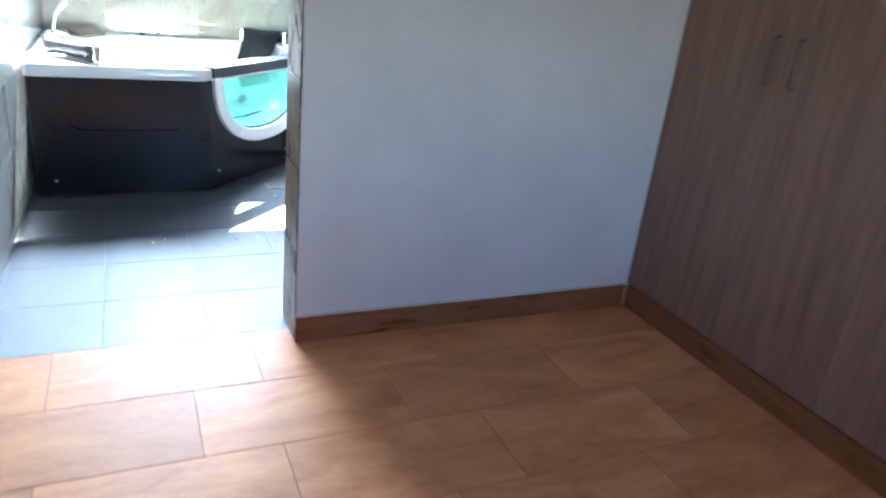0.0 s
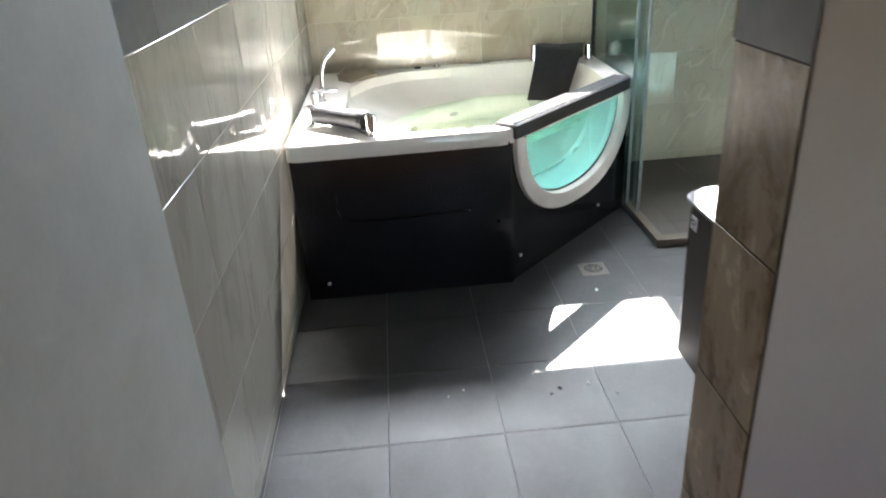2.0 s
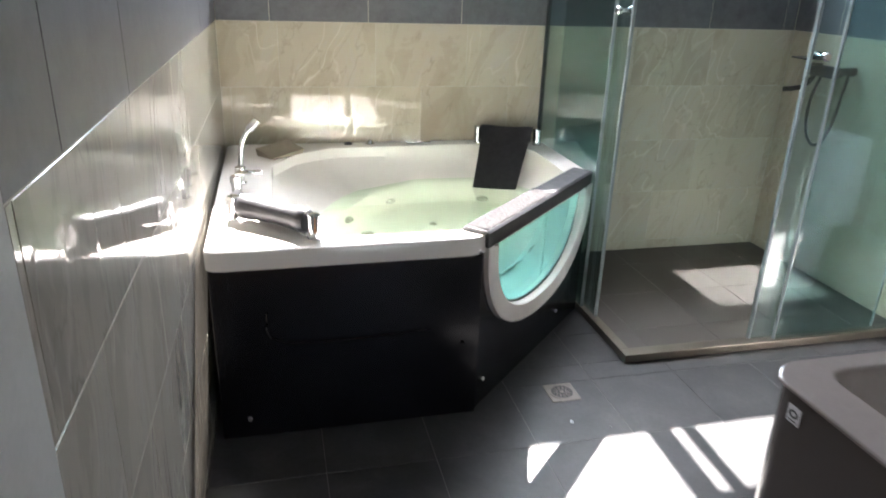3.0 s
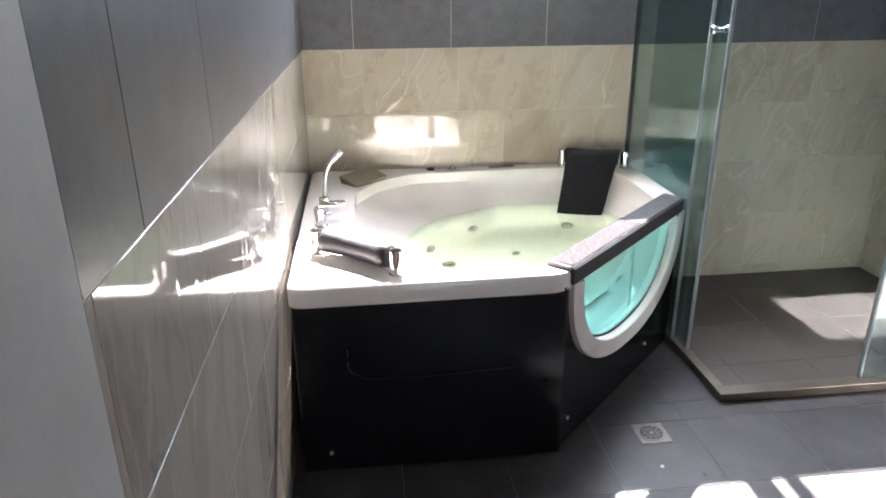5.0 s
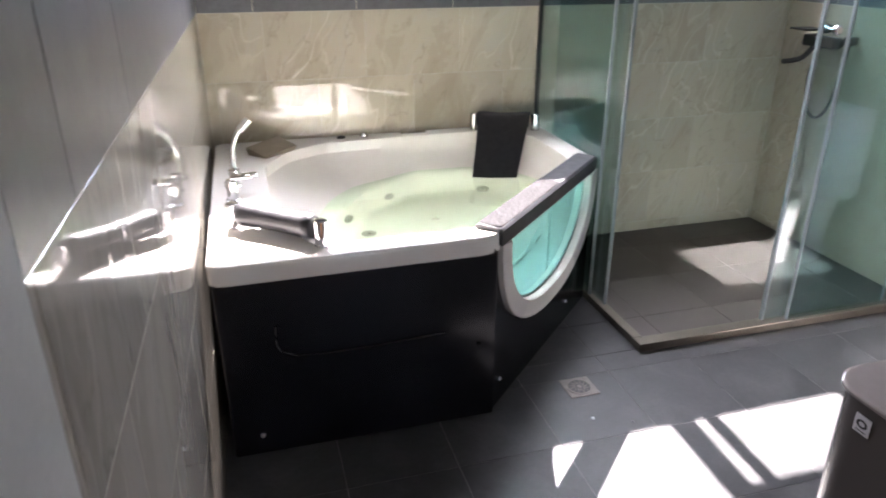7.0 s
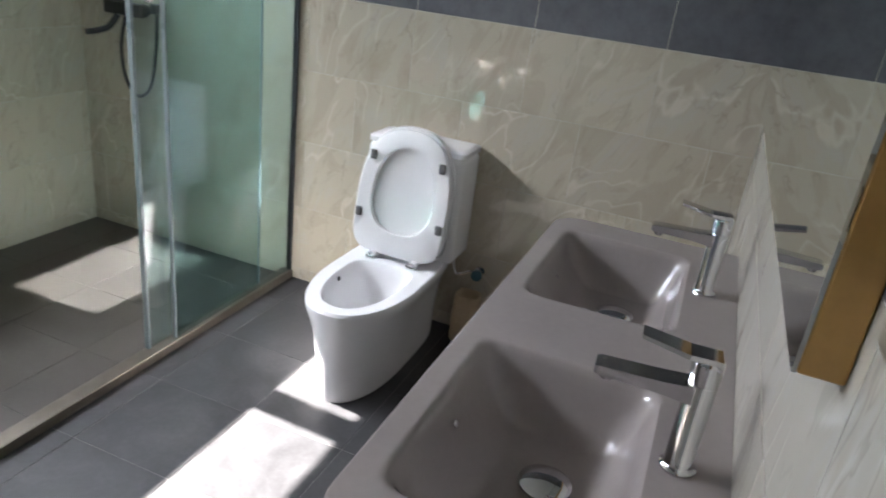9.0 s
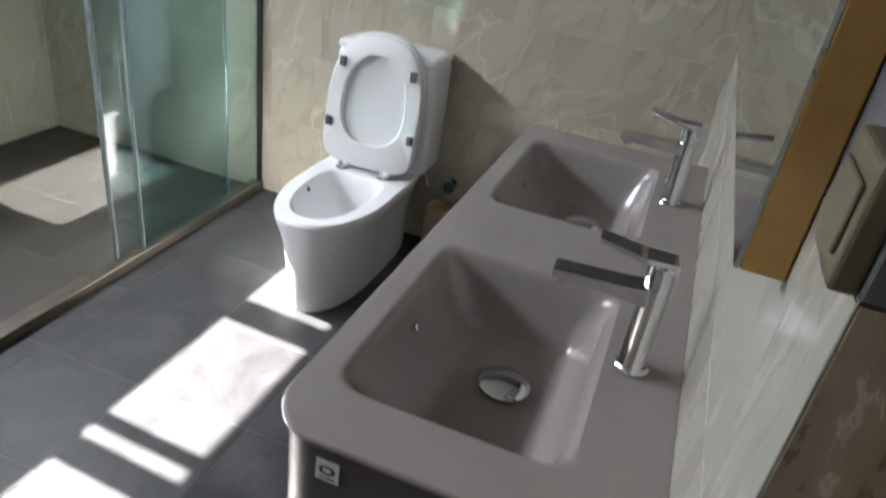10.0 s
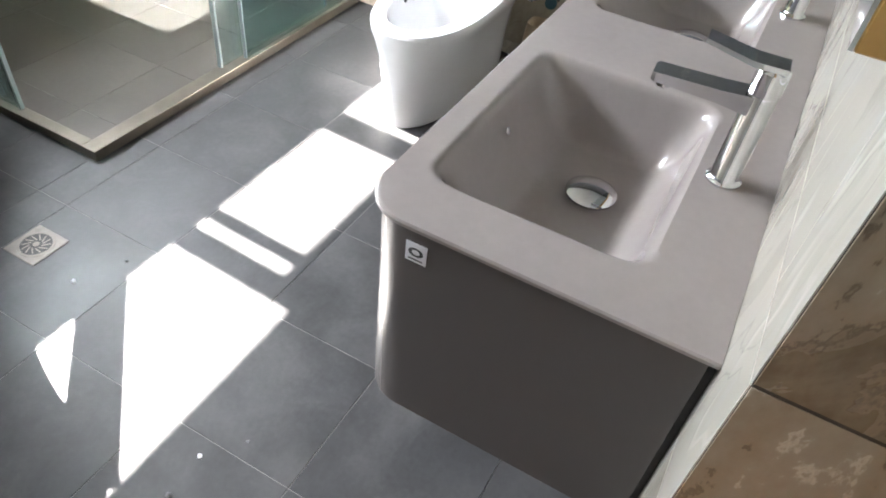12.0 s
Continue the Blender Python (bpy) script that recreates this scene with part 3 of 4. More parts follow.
def make_bathtub():
    tub = thing("bathtub", "white corner whirlpool bathtub with black panels, filled with greenish water", "bathtub")
    bm = bmesh.new()
    levels = [(tub_loop(OUTER, 0.694, 1, 1), 0), (tub_loop(OUTER, RIM - 0.012, 1, 1), 0), (tub_loop(OUTER, RIM, 0.993, 1), 0),
              (tub_loop(INNER, RIM, 1.03, 3), 0), (tub_loop(INNER, RIM - 0.006, 1.0, 4), 0)]
    inner = [(RIM - 0.03, 0.985), (0.70, 0.965), (0.66, 0.95), (0.62, 0.935), (0.60, 0.927), (0.58, 0.92), (0.57, 0.916), (0.54, 0.905), (0.50, 0.89), (0.46, 0.875), (0.42, 0.855), (0.38, 0.835), (0.34, 0.80), (0.31, 0.75), (0.295, 0.66), (0.29, 0.4)]
    loops = [lv for lv, _ in levels] + [blend_loop(z, s) for z, s in inner]
    rows = [[bm.verts.new(p) for p in lp] for lp in loops]
    for k, (a, b) in enumerate(zip(rows, rows[1:])):
        for i in range(TUB_N):
            j = (i + 1) % TUB_N
            mid = sum((v.co for v in (a[i], a[j], b[j], b[i])), Vector()) / 4
            if k >= 4:
                rel = Vector((mid.x, mid.y)) - DA
                u, away = rel.dot(DU), -rel.dot(DN)
                if away < 0.30 and 0.03 < u < 1.02 and mid.z > 0.36 and mid.z < 0.72:
                    du = (u - 0.53) / 0.49
                    if abs(du) ** 2.3 + (max(0, 0.72 - mid.z) / 0.36) ** 2.3 < 1:
                        continue
            bm.faces.new((a[i], a[j], b[j], b[i]))
    bm.faces.new(rows[-1])
    part("shell", bm, ACRYLIC, tub, "glossy white acrylic shell", True)
    # front panel with an embossed field
    bm = boxed(0.014, 0.990, 1.856, 1.876, 0.006, 0.692, 0.004)
    part("front_panel", bm, BLACK_PANEL, tub, "glossy black front panel")
    bm = bmesh.new()
    pts = [(0.20, 0.52), (0.26, 0.395), (0.80, 0.40), (0.84, 0.42), (0.885, 0.44), (0.885, 0.36)]
    part("panel_groove", tube([(x, 1.856, z) for x, z in pts[:3]], 0.006, 6, 4), BLACK_PANEL, tub)
    # slanted panel, cut out round the glass
    bm = bmesh.new()
    cut = u_curve(0.0, 1.10, 0.235, 0.705, 48)
    for out in (-0.004, -0.022):
        hi = [bm.verts.new(on_diag(u, z, out)) for u, z in cut]
        lo = [bm.verts.new(on_diag(u, 0.006, out)) for u, z in cut]
        for i in range(len(cut) - 1):
            bm.faces.new((lo[i], lo[i + 1], hi[i + 1], hi[i]))
        side = [bm.verts.new(on_diag(-0.035, z, out)) for z in (0.006, 0.705)]
        bm.faces.new((side[0], lo[0], hi[0], side[1]))
    part("side_panel", bm, BLACK_PANEL, tub, "glossy black slanted panel")
    # hidden dark block, added so no light leaks out below the panels
    bm = bmesh.new()
    loft(bm, [[(x * 0.96 + 0.034, y * 0.96 + 0.108, z) for x, y in OUTER] for z in (0.0, 0.20)], True, True)
    part("base", bm, VANITY_DARK, tub, "unseen dark block stopping light under the bathtub")
    # white U-shaped frame
    bm = bmesh.new()
    o, i_ = u_curve(0.005, 1.095, 0.24, 0.708, 56), u_curve(0.075, 1.0, 0.325, 0.708, 56)
    loops = [[on_diag(u, z, -0.01) for u, z in o], [on_diag(u, z, 0.014) for u, z in o],
             [on_diag(u * 0.985 + 0.008, z + 0.006, 0.020) for u, z in o],
             [on_diag(u, z - 0.006, 0.020) for u, z in i_], [on_diag(u, z, 0.012) for u, z in i_], [on_diag(u, z, -0.085) for u, z in i_]]
    loft(bm, loops, ring=False)
    part("glass_surround", bm, ACRYLIC, tub, "thick white curved surround", True)
    # white liner from the glass back to the well
    bm = bmesh.new()
    loft(bm, [[on_diag(0.5375 + (u - 0.5375) * k, 0.715 + (z - 0.715) * f, out) for u, z in i_] for out, k, f in ((-0.085, 1.0, 1.0), (-0.13, 1.03, 0.965), (-0.19, 1.052, 0.90))], ring=False)
    part("liner", bm, ACRYLIC, tub, "white liner behind the glass", True)
    bm = bmesh.new()
    g = u_curve(0.07, 1.005, 0.32, 0.708, 56)
    bm.faces.new([bm.verts.new(on_diag(u, z, -0.018)) for u, z in g])
    pane = part("glass_front", bm, TUB_GLASS, tub, "curved aqua-tinted glass front")
    pane.visible_shadow = False
    bm = bmesh.new()
    loft(bm, [[on_diag(u + du, z + dz, -0.014) for u, z in i_] for du, dz in ((0, 0), (-0.004, 0.012))], ring=False)
    part("gasket", bm, BLACK_RUBBER, tub, "thin black gasket round the glass")
    # armrest
    bm = bmesh.new()
    prof = [(0.012, -0.052), (0.014, 0.008), (0.004, 0.016), (-0.085, 0.018), (-0.10, 0.010), (-0.10, -0.004)]
    loft(bm, [[on_diag(u, RIM + h, o2) for o2, h in prof] for u in (0.0, 0.02, 0.35, 0.7, 1.06, 1.08)], True, True)
    rest = part("armrest", bm, BLACK_RUBBER, tub, "black padded armrest along the slanted edge")
    bm = bmesh.new()
    rnd = random.Random(5)
    grid = [[bm.verts.new(on_diag(0.01 + 0.60 * i / 40, RIM + 0.0195 + rnd.uniform(0, 0.0014), 0.000 - 0.092 * j / 8)) for j in range(9)] for i in range(41)]
    for i in range(40):
        for j in range(8):
            bm.faces.new((grid[i][j], grid[i + 1][j], grid[i + 1][j + 1], grid[i][j + 1]))
    part("protective_film", bm, FILM, rest, "crinkled clear film left on the armrest")
    # screw caps
    for p, n in (((0.115, 1.852, 0.088), None), (on_diag(0.045, 0.118, 0.0), DN), (on_diag(0.80, 0.118, 0.0), DN), ((0.925, 1.852, 0.33), None)):
        bm = lathe([(0.008, 0), (0.008, 0.004), (0.005, 0.007)], n=12)
        d = Vector((0, -1, 0)) if n is None else Vector((n.x, n.y, 0))
        bmesh.ops.transform(bm, matrix=Matrix.Translation(p) @ d.to_track_quat("Z", "Y").to_matrix().to_4x4(), verts=bm.verts)
        part("screw_cap", bm, STICKER if p[2] < 0.2 else BLACK_PANEL, tub, "small white screw cap" if p[2] < 0.2 else "")
    # water
    bm = bmesh.new()
    bm.faces.new([bm.verts.new(p) for p in blend_loop(0.585, 0.922)])
    w = part("water", bm, WATER, tub, "clear greenish water")
    w.visible_shadow = False
    # jets, set into the shell
    def jet(x, y, z, nx, ny, nz, r):
        bm = lathe([(r, 0), (r, 0.006), (r * 0.75, 0.012), (r * 0.72, 0.006), (r * 0.35, 0.005), (r * 0.3, 0.014), (r * 0.1, 0.015)], n=20)
        bmesh.ops.transform(bm, matrix=Matrix.Translation((x, y, z)) @ Vector((nx, ny, nz)).to_track_quat("Z", "Y").to_matrix().to_4x4(), verts=bm.verts)
        part("jet", bm, STEEL, tub, "round chrome whirlpool jet", True)
    for j in JETS:
        jet(*j)
    # fittings on the back edge
    bm = lathe([(0.022, 0), (0.024, 0.004), (0.018, 0.010), (0.006, 0.012)], 0.655, 3.38, 20)
    bmesh.ops.translate(bm, vec=(0, 0, RIM), verts=bm.verts)
    part("air_button", bm, BLACK_METAL, tub, "black push button", True)
    bm = lathe([(0.024, 0), (0.026, 0.005), (0.018, 0.010), (0.012, 0.022), (0.004, 0.026)], 0.775, 3.375, 20)
    bmesh.ops.translate(bm, vec=(0, 0, RIM), verts=bm.verts)
    part("overflow_knob", bm, CHROME, tub, "chrome overflow knob", True)
    part("control_strip", boxed(0.98, 1.12, 3.36, 3.395, RIM, RIM + 0.008, 0.003), CHROME, tub, "slim chrome control strip")
    # mixer on the left edge
    mix = part("mixer", lathe([(0.030, 0), (0.030, 0.006), (0.022, 0.010), (0.022, 0.055), (0.026, 0.058), (0.026, 0.082), (0.020, 0.088)], 0.095, 2.50, 24), CHROME, tub, "chrome bath mixer", True)
    mix.location.z = RIM
    h2 = part("handle", lathe([(0.026, 0), (0.026, 0.006), (0.018, 0.010), (0.018, 0.05), (0.024, 0.055), (0.024, 0.075)], 0.105, 2.68, 24), CHROME, tub, "chrome tap handle", True)
    h2.location.z = RIM
    part("lever", boxed(0.09, 0.175, 2.485, 2.52, RIM + 0.088, RIM + 0.1, 0.004), CHROME, tub, "flat chrome lever")
    part("spout", boxed(0.09, 0.20, 2.585, 2.625, RIM + 0.06, RIM + 0.078, 0.006), CHROME, tub, "flat chrome spout")
    part("hand_shower_holder", lathe([(0.024, 0), (0.024, 0.006), (0.015, 0.012), (0.014, 0.04)], 0.10, 2.86, 20), CHROME, tub, "", True).location.z = RIM
    part("hand_shower", tube([(0.10, 2.86, RIM + 0.03), (0.105, 2.86, RIM + 0.10), (0.125, 2.86, RIM + 0.17), (0.165, 2.86, RIM + 0.225)], 0.012, 12), CHROME, tub, "slim chrome hand shower", True)
    part("shower_head", tube([(0.145, 2.86, RIM + 0.20), (0.19, 2.86, RIM + 0.245)], 0.019, 12, 2), CHROME, tub, "", True)
    return tub


JETS = [(0.842, 3.07, 0.39, 0.6, -0.78, 0.19, 0.034), (0.588, 2.786, 0.424, 0.83, -0.53, 0.17, 0.036), (0.671, 2.71, 0.293, 0, 0, 1, 0.034), (1.357, 3.083, 0.349, -0.7, -0.43, 0.57, 0.036), (1.015, 2.798, 0.291, 0, 0, 1, 0.02)]
make_bathtub()


def make_headrest(p, q, drop_dir, hang, reach, inset, label):
    """Padded roll between two chrome posts, with a flap that hangs into the tub."""
    p, q = Vector(p), Vector(q)
    rest = thing("headrest", label, "headrest", "bath headrests")
    axis = (q - p).normalized()
    d = Vector(drop_dir).normalized()
    up = Vector((0, 0, 1))
    L = (q - p).length
    path = [(-0.004, 0.030), (0.004, 0.036), (0.016, 0.038), (0.030, 0.034), (0.055, 0.012), (0.08, -0.03), (0.5 * reach + 0.02, -hang * 0.5), (reach, -hang)]
    bm = bmesh.new()
    loops = []
    for k, (o, h) in enumerate(path):
        wide = 1.0 - 0.20 * max(0, (k - 4) / 3)
        row = []
        for i in range(13):
            t = 0.5 + (i / 12 - 0.5) * wide
            bow = 0.012 * (2 * t - 1) ** 2
            row.append(p + axis * (inset + (L - 2 * inset) * t) + d * o + up * (h + bow))
        loops.append(row)
    loft(bm, loops, ring=False)
    bmesh.ops.solidify(bm, geom=list(bm.faces), thickness=0.022)
    part("pad", bm, BLACK_RUBBER, rest, "black padded cushion", True)
    bm = bmesh.new()
    side = axis.cross(up)
    loops = []
    for i in range(21):
        t = i / 20
        r = 0.040 + 0.009 * (2 * t - 1) ** 2
        if i in (0, 20):
            r *= 0.8
        c = p + axis * (0.034 + (L - 0.068) * t) + d * 0.008 + up * 0.002
        loops.append([c + r * (math.cos(g) * side + math.sin(g) * up) for g in (2 * math.pi * k / 20 for k in range(20))])
    loft(bm, loops, True, True)
    part("roll", bm, BLACK_RUBBER, rest, "", True)
    for e in (p, q):
        part("post", lathe([(0.027, RIM), (0.027, RIM + 0.004), (0.024, RIM + 0.006), (0.024, RIM + 0.088), (0.020, RIM + 0.092), (0.004, RIM + 0.093)], e.x, e.y, 24), CHROME, rest, "polished chrome post", True)
    return rest


make_headrest((0.382, 1.948, RIM + 0.055), (0.095, 2.20, RIM + 0.055), (0.65, 0.75, 0), 0.14, 0.13, 0.06, "black bath headrest on chrome posts at the bathtub's front edge")
make_headrest((1.72, 3.27, RIM + 0.055), (1.40, 3.375, RIM + 0.055), (-0.48, -0.88, 0), 0.25, 0.33, 0.022, "black bath headrest on chrome posts in the bathtub's corner")
bm = bmesh.new()
loft(bm, [[(x * k, y * k, z0 + (lift * (y + x * 0.3 + 0.09) if top else 0)) for x, y in ((-0.105, -0.065), (0.105, -0.065), (0.105, 0.065), (-0.105, 0.065))]
          for k, z0, lift, top in ((0.94, 0.0, 0, 0), (1.0, 0.008, 0.22, 1), (0.985, 0.012, 0.22, 1))], True, True)
plate = tagged(part("tray", bm, TAUPE_PLASTIC), "flat brown wedge-shaped lid lying on the bathtub's deck", "tray")
plate.matrix_world = pose(0.285, 3.185, RIM + 0.001, 0, 0, 40)

# ---- shower ----
SY, SX = 2.130, 1.804
curb = thing("shower_curb", "low beige metal-edged curb round the shower", "curb", "", "structure")
part("curb_front", boxed(SX - 0.018, XR, SY - 0.03, SY + 0.035, 0.0, 0.040, 0.003), CURB, curb)
part("curb_side", boxed(SX - 0.017, SX + 0.03, SY + 0.035, YB, 0.0, 0.040, 0.003), CURB, curb)


def glass_panel(name, label, x0, x1, y0, y1, seals=(), top=2.05):
    ob = thing(name, label, "shower glass", "shower panels")
    g = part("pane", boxed(x0, x1, y0, y1, 0.042, top), SHOWER_GLASS, ob, "clear greenish glass")
    g.visible_shadow = False
    for s in seals:
        # the translucent strip lets the sun through
        part("seal", boxed(*s, 0.042, top, 0.002), SEAL, ob, "milky edge seal").visible_shadow = False
    return ob


glass_panel("fixed_shower_panel", "fixed clear glass shower panel against the wall", 2.59, XR - 0.016, SY - 0.014, SY - 0.006, [(2.584, 2.592, SY - 0.018, SY - 0.002)])
glass_panel("sliding_shower_door", "clear glass sliding shower door, pushed open", 2.47, 3.19, SY + 0.014, SY + 0.022, [(2.462, 2.474, SY + 0.008, SY + 0.028), (3.185, 3.193, SY + 0.012, SY + 0.024)])
glass_panel("fixed_shower_panel", "fixed clear glass shower panel beside the bathtub", SX - 0.014, SX - 0.006, 2.62, YB - 0.016, [(SX - 0.018, SX - 0.002, 2.614, 2.622)])
glass_panel("sliding_shower_door", "clear glass sliding shower door, pushed open", SX + 0.010, SX + 0.018, 2.50, 3.24, [(SX + 0.006, SX + 0.022, 2.492, 2.503)])
for a in ((XR - 0.016, XR, SY - 0.022, SY + 0.002), (SX - 0.022, SX + 0.002, YB - 0.016, YB)):
    tagged(part("wall_channel", boxed(*a, 0.041, 2.06, 0.002), ALU_DARK), "dark aluminium wall channel holding the shower glass", "channel")


def make_knob(x, y, z, along):
    k = thing("door_knob", "small round chrome knob through the shower door's glass", "knob", "shower door knobs")
    for s in (-1, 1):
        bm = lathe([(0.010, 0.0), (0.010, 0.012), (0.018, 0.016), (0.020, 0.030), (0.014, 0.036)], n=20)
        d = Vector(along) * s
        bmesh.ops.transform(bm, matrix=Matrix.Translation(Vector((x, y, z)) + d * 0.004) @ d.to_track_quat("Z", "Y").to_matrix().to_4x4(), verts=bm.verts)
        part("grip", bm, CHROME, k, "", True)
    return k


make_knob(2.525, SY + 0.018, 1.385, (0, 1, 0))
make_knob(SX + 0.014, 2.585, 1.53, (1, 0, 0))


def make_shower_mixer():
    m = thing("shower_mixer", "matt black shower mixer with looping hose on the tiled wall", "shower mixer")
    part("body", boxed(XR - 0.075, XR - 0.03, 2.96, 3.20, 1.17, 1.235, 0.01), BLACK_METAL, m)
    for y in (3.00, 3.16):
        bm = lathe([(0.03, 0), (0.03, 0.012), (0.016, 0.014), (0.016, 0.035)], n=18)
        bmesh.ops.transform(bm, matrix=Matrix.Translation((XR, y, 1.20)) @ Vector((-1, 0, 0)).to_track_quat("Z", "Y").to_matrix().to_4x4(), verts=bm.verts)
        part("wall_flange", bm, BLACK_METAL, m, "", True)
    part("spout", tube([(XR - 0.06, 3.12, 1.17), (XR - 0.09, 3.15, 1.11), (XR - 0.14, 3.17, 1.09), (XR - 0.20, 3.18, 1.085)], 0.015, 10), BLACK_METAL, m, "", True)
    part("lever", boxed(XR - 0.135, XR - 0.07, 3.06, 3.08, 1.235, 1.25, 0.004), BLACK_METAL, m)
    part("top_plate", boxed(XR - 0.17, XR - 0.03, 3.08, 3.21, 1.262, 1.272, 0.003), BLACK_METAL, m)
    part("holder", boxed(XR - 0.07, XR - 0.001, 2.87, 2.91, 1.20, 1.245, 0.006), BLACK_METAL, m)
    part("hose", tube([(XR - 0.05, 3.08, 1.17), (XR - 0.07, 3.10, 1.02), (XR - 0.07, 3.08, 0.86), (XR - 0.06, 3.02, 0.785), (XR - 0.05, 2.95, 0.83), (XR - 0.045, 2.91, 0.98), (XR - 0.04, 2.89, 1.20)], 0.009, 10, 8), BLACK_METAL, m, "black flexible hose", True)
    return m


make_shower_mixer()

# floor drain
dr = thing("floor_drain", "square floor drain with a round slotted grate", "drain")
part("plate", boxed(1.335, 1.465, 1.860, 1.990, 0.0, 0.004, 0.0015, 1), DRAIN_STEEL, dr, "pale square plate")
part("rim", lathe([(0.055, 0.003), (0.055, 0.006), (0.047, 0.0065), (0.046, 0.0045)], 1.40, 1.925, 28), DRAIN_STEEL, dr, "", True)
part("grate", lathe([(0.046, 0.0042), (0.046, 0.0050), (0.001, 0.0050)], 1.40, 1.925, 28), VANITY_DARK, dr, "dark round grate")
for k in range(12):
    a = 2 * math.pi * k / 12
    bm = boxed(-0.013, 0.013, -0.0019, 0.0019, 0.0046, 0.0062)
    bmesh.ops.transform(bm, matrix=pose(1.40 + 0.029 * math.cos(a), 1.925 + 0.029 * math.sin(a), 0, 0, 0, math.degrees(a) + 25), verts=bm.verts)
    part("rib", bm, DRAIN_STEEL, dr)
part("hub", lathe([(0.010, 0.005), (0.010, 0.0068), (0.004, 0.0070)], 1.40, 1.925, 16), DRAIN_STEEL, dr, "", True)


# ---- toilet ----
def egg(cx, front, back, half, z, n=48, cy=1.392, power=2.2):
    out = []
    for i in range(n):
        a = 2 * math.pi * i / n
        c, s = math.cos(a), math.sin(a)
        reach = back if c > 0 else front
        pw = 4.0 if c > 0 else power
        out.append((cx + reach * math.copysign(abs(c) ** (2 / pw), c), cy + half * math.copysign(abs(s) ** (2 / pw), s), z))
    return out


def make_toilet():
    wc = thing("toilet", "white ceramic close-coupled toilet with seat and lid raised", "toilet")
    bm = bmesh.new()
    loops = [egg(2.95, 0.36, 0.44, 0.145, 0.0), egg(2.95, 0.362, 0.44, 0.147, 0.03), egg(2.94, 0.355, 0.45, 0.152, 0.16), egg(2.93, 0.36, 0.46, 0.168, 0.27),
             egg(2.92, 0.372, 0.47, 0.190, 0.345), egg(2.92, 0.38, 0.47, 0.203, 0.378), egg(2.92, 0.38, 0.47, 0.205, 0.40), egg(2.92, 0.372, 0.465, 0.199, 0.41),
             egg(2.89, 0.29, 0.15, 0.142, 0.41), egg(2.89, 0.28, 0.14, 0.134, 0.40), egg(2.89, 0.268, 0.13, 0.126, 0.355), egg(2.91, 0.20, 0.12, 0.098, 0.27), egg(2.93, 0.13, 0.08, 0.06, 0.215), egg(2.94, 0.04, 0.03, 0.02, 0.205)]
    loft(bm, loops, True, True)
    part("bowl", bm, CERAMIC, wc, "", True)
    bm = boxed(3.20, XR - 0.004, 1.172, 1.612, 0.40, 0.875, 0.03, 4)
    part("cistern", bm, CERAMIC, wc, "", True)
    bm = boxed(3.1985, XR - 0.003, 1.1705, 1.6135, 0.868, 0.905, 0.028, 4)
    part("cistern_lid", bm, CERAMIC, wc, "", True)
    part("flush_button", lathe([(0.03, 0.905), (0.03, 0.910), (0.024, 0.912)], 3.31, 1.392, 24), CHROME, wc, "round chrome flush button", True)

    def outline(h0, h1, half, power=2.5, n=56, low=5.0):
        """Egg in the raised seat's plane: across (y) and up (s); square near the hinge, round at the tip."""
        mid = h0 + (h1 - h0) * 0.42
        pts = []
        for i in range(n):
            a = 2 * math.pi * i / n
            c, s = math.cos(a), math.sin(a)
            pw = power if s > 0 else low
            up = (h1 - mid) if s > 0 else (mid - h0)
            pts.append((half * math.copysign(abs(c) ** (2 / pw), c), mid + up * math.copysign(abs(s) ** (2 / pw), s)))
        return pts

    lean = radians(10)

    def place(y, s, out):
        return (3.10 + s * math.tan(lean) - out, 1.395 + y, 0.432 + s)

    o, i_ = outline(0.0, 0.525, 0.208), outline(0.095, 0.455, 0.138, 2.2, 56, 2.4)
    bm = bmesh.new()
    loft(bm, [[place(y, s, 0.004) for y, s in o], [place(y, s, 0.018) for y, s in o], [place(y * 0.97, 0.01 + s * 0.96, 0.024) for y, s in o],
              [place(y * 1.04, s, 0.024) for y, s in i_], [place(y, s, 0.018) for y, s in i_], [place(y, s, 0.003) for y, s in i_]])
    part("seat", bm, CERAMIC, wc, "raised white plastic seat ring", True)
    bm = bmesh.new()
    lid = outline(-0.005, 0.535, 0.213)
    loft(bm, [[place(y, s, -0.026) for y, s in lid], [place(y, s, 0.0) for y, s in lid]], True, True)
    part("lid", bm, CERAMIC, wc, "raised white lid leaning on the cistern", True)
    for y, s in ((0.155, 0.405), (-0.155, 0.405), (0.184, 0.16), (-0.184, 0.16)):
        x, yy, z = place(y, s, 0.024)
        part("bumper", boxed(x - 0.010, x + 0.003, yy - 0.014, yy + 0.014, z - 0.021, z + 0.021, 0.005), GREY_RUBBER, wc, "small grey rubber bumper", True)
    for y in (0.094, -0.094):
        part("hinge", lathe([(0.026, 0.409), (0.026, 0.416), (0.018, 0.419), (0.018, 0.431), (0.012, 0.435)], 3.075, 1.395 + y, 20), CHROME, wc, "chrome seat hinge", True)
        part("hinge_arm", boxed(3.065, 3.105, 1.383 + y - 0.013, 1.383 + y + 0.013, 0.421, 0.44, 0.005), CERAMIC, wc, "", True)
    part("rim_jet", lathe([(0.010, -0.01), (0.010, 0.003), (0.006, 0.006)], 0, 0, 12), INK, wc, "small dark flush opening").matrix_local = pose(2.86, 1.522, 0.382, 70, 0, 10)
    return wc


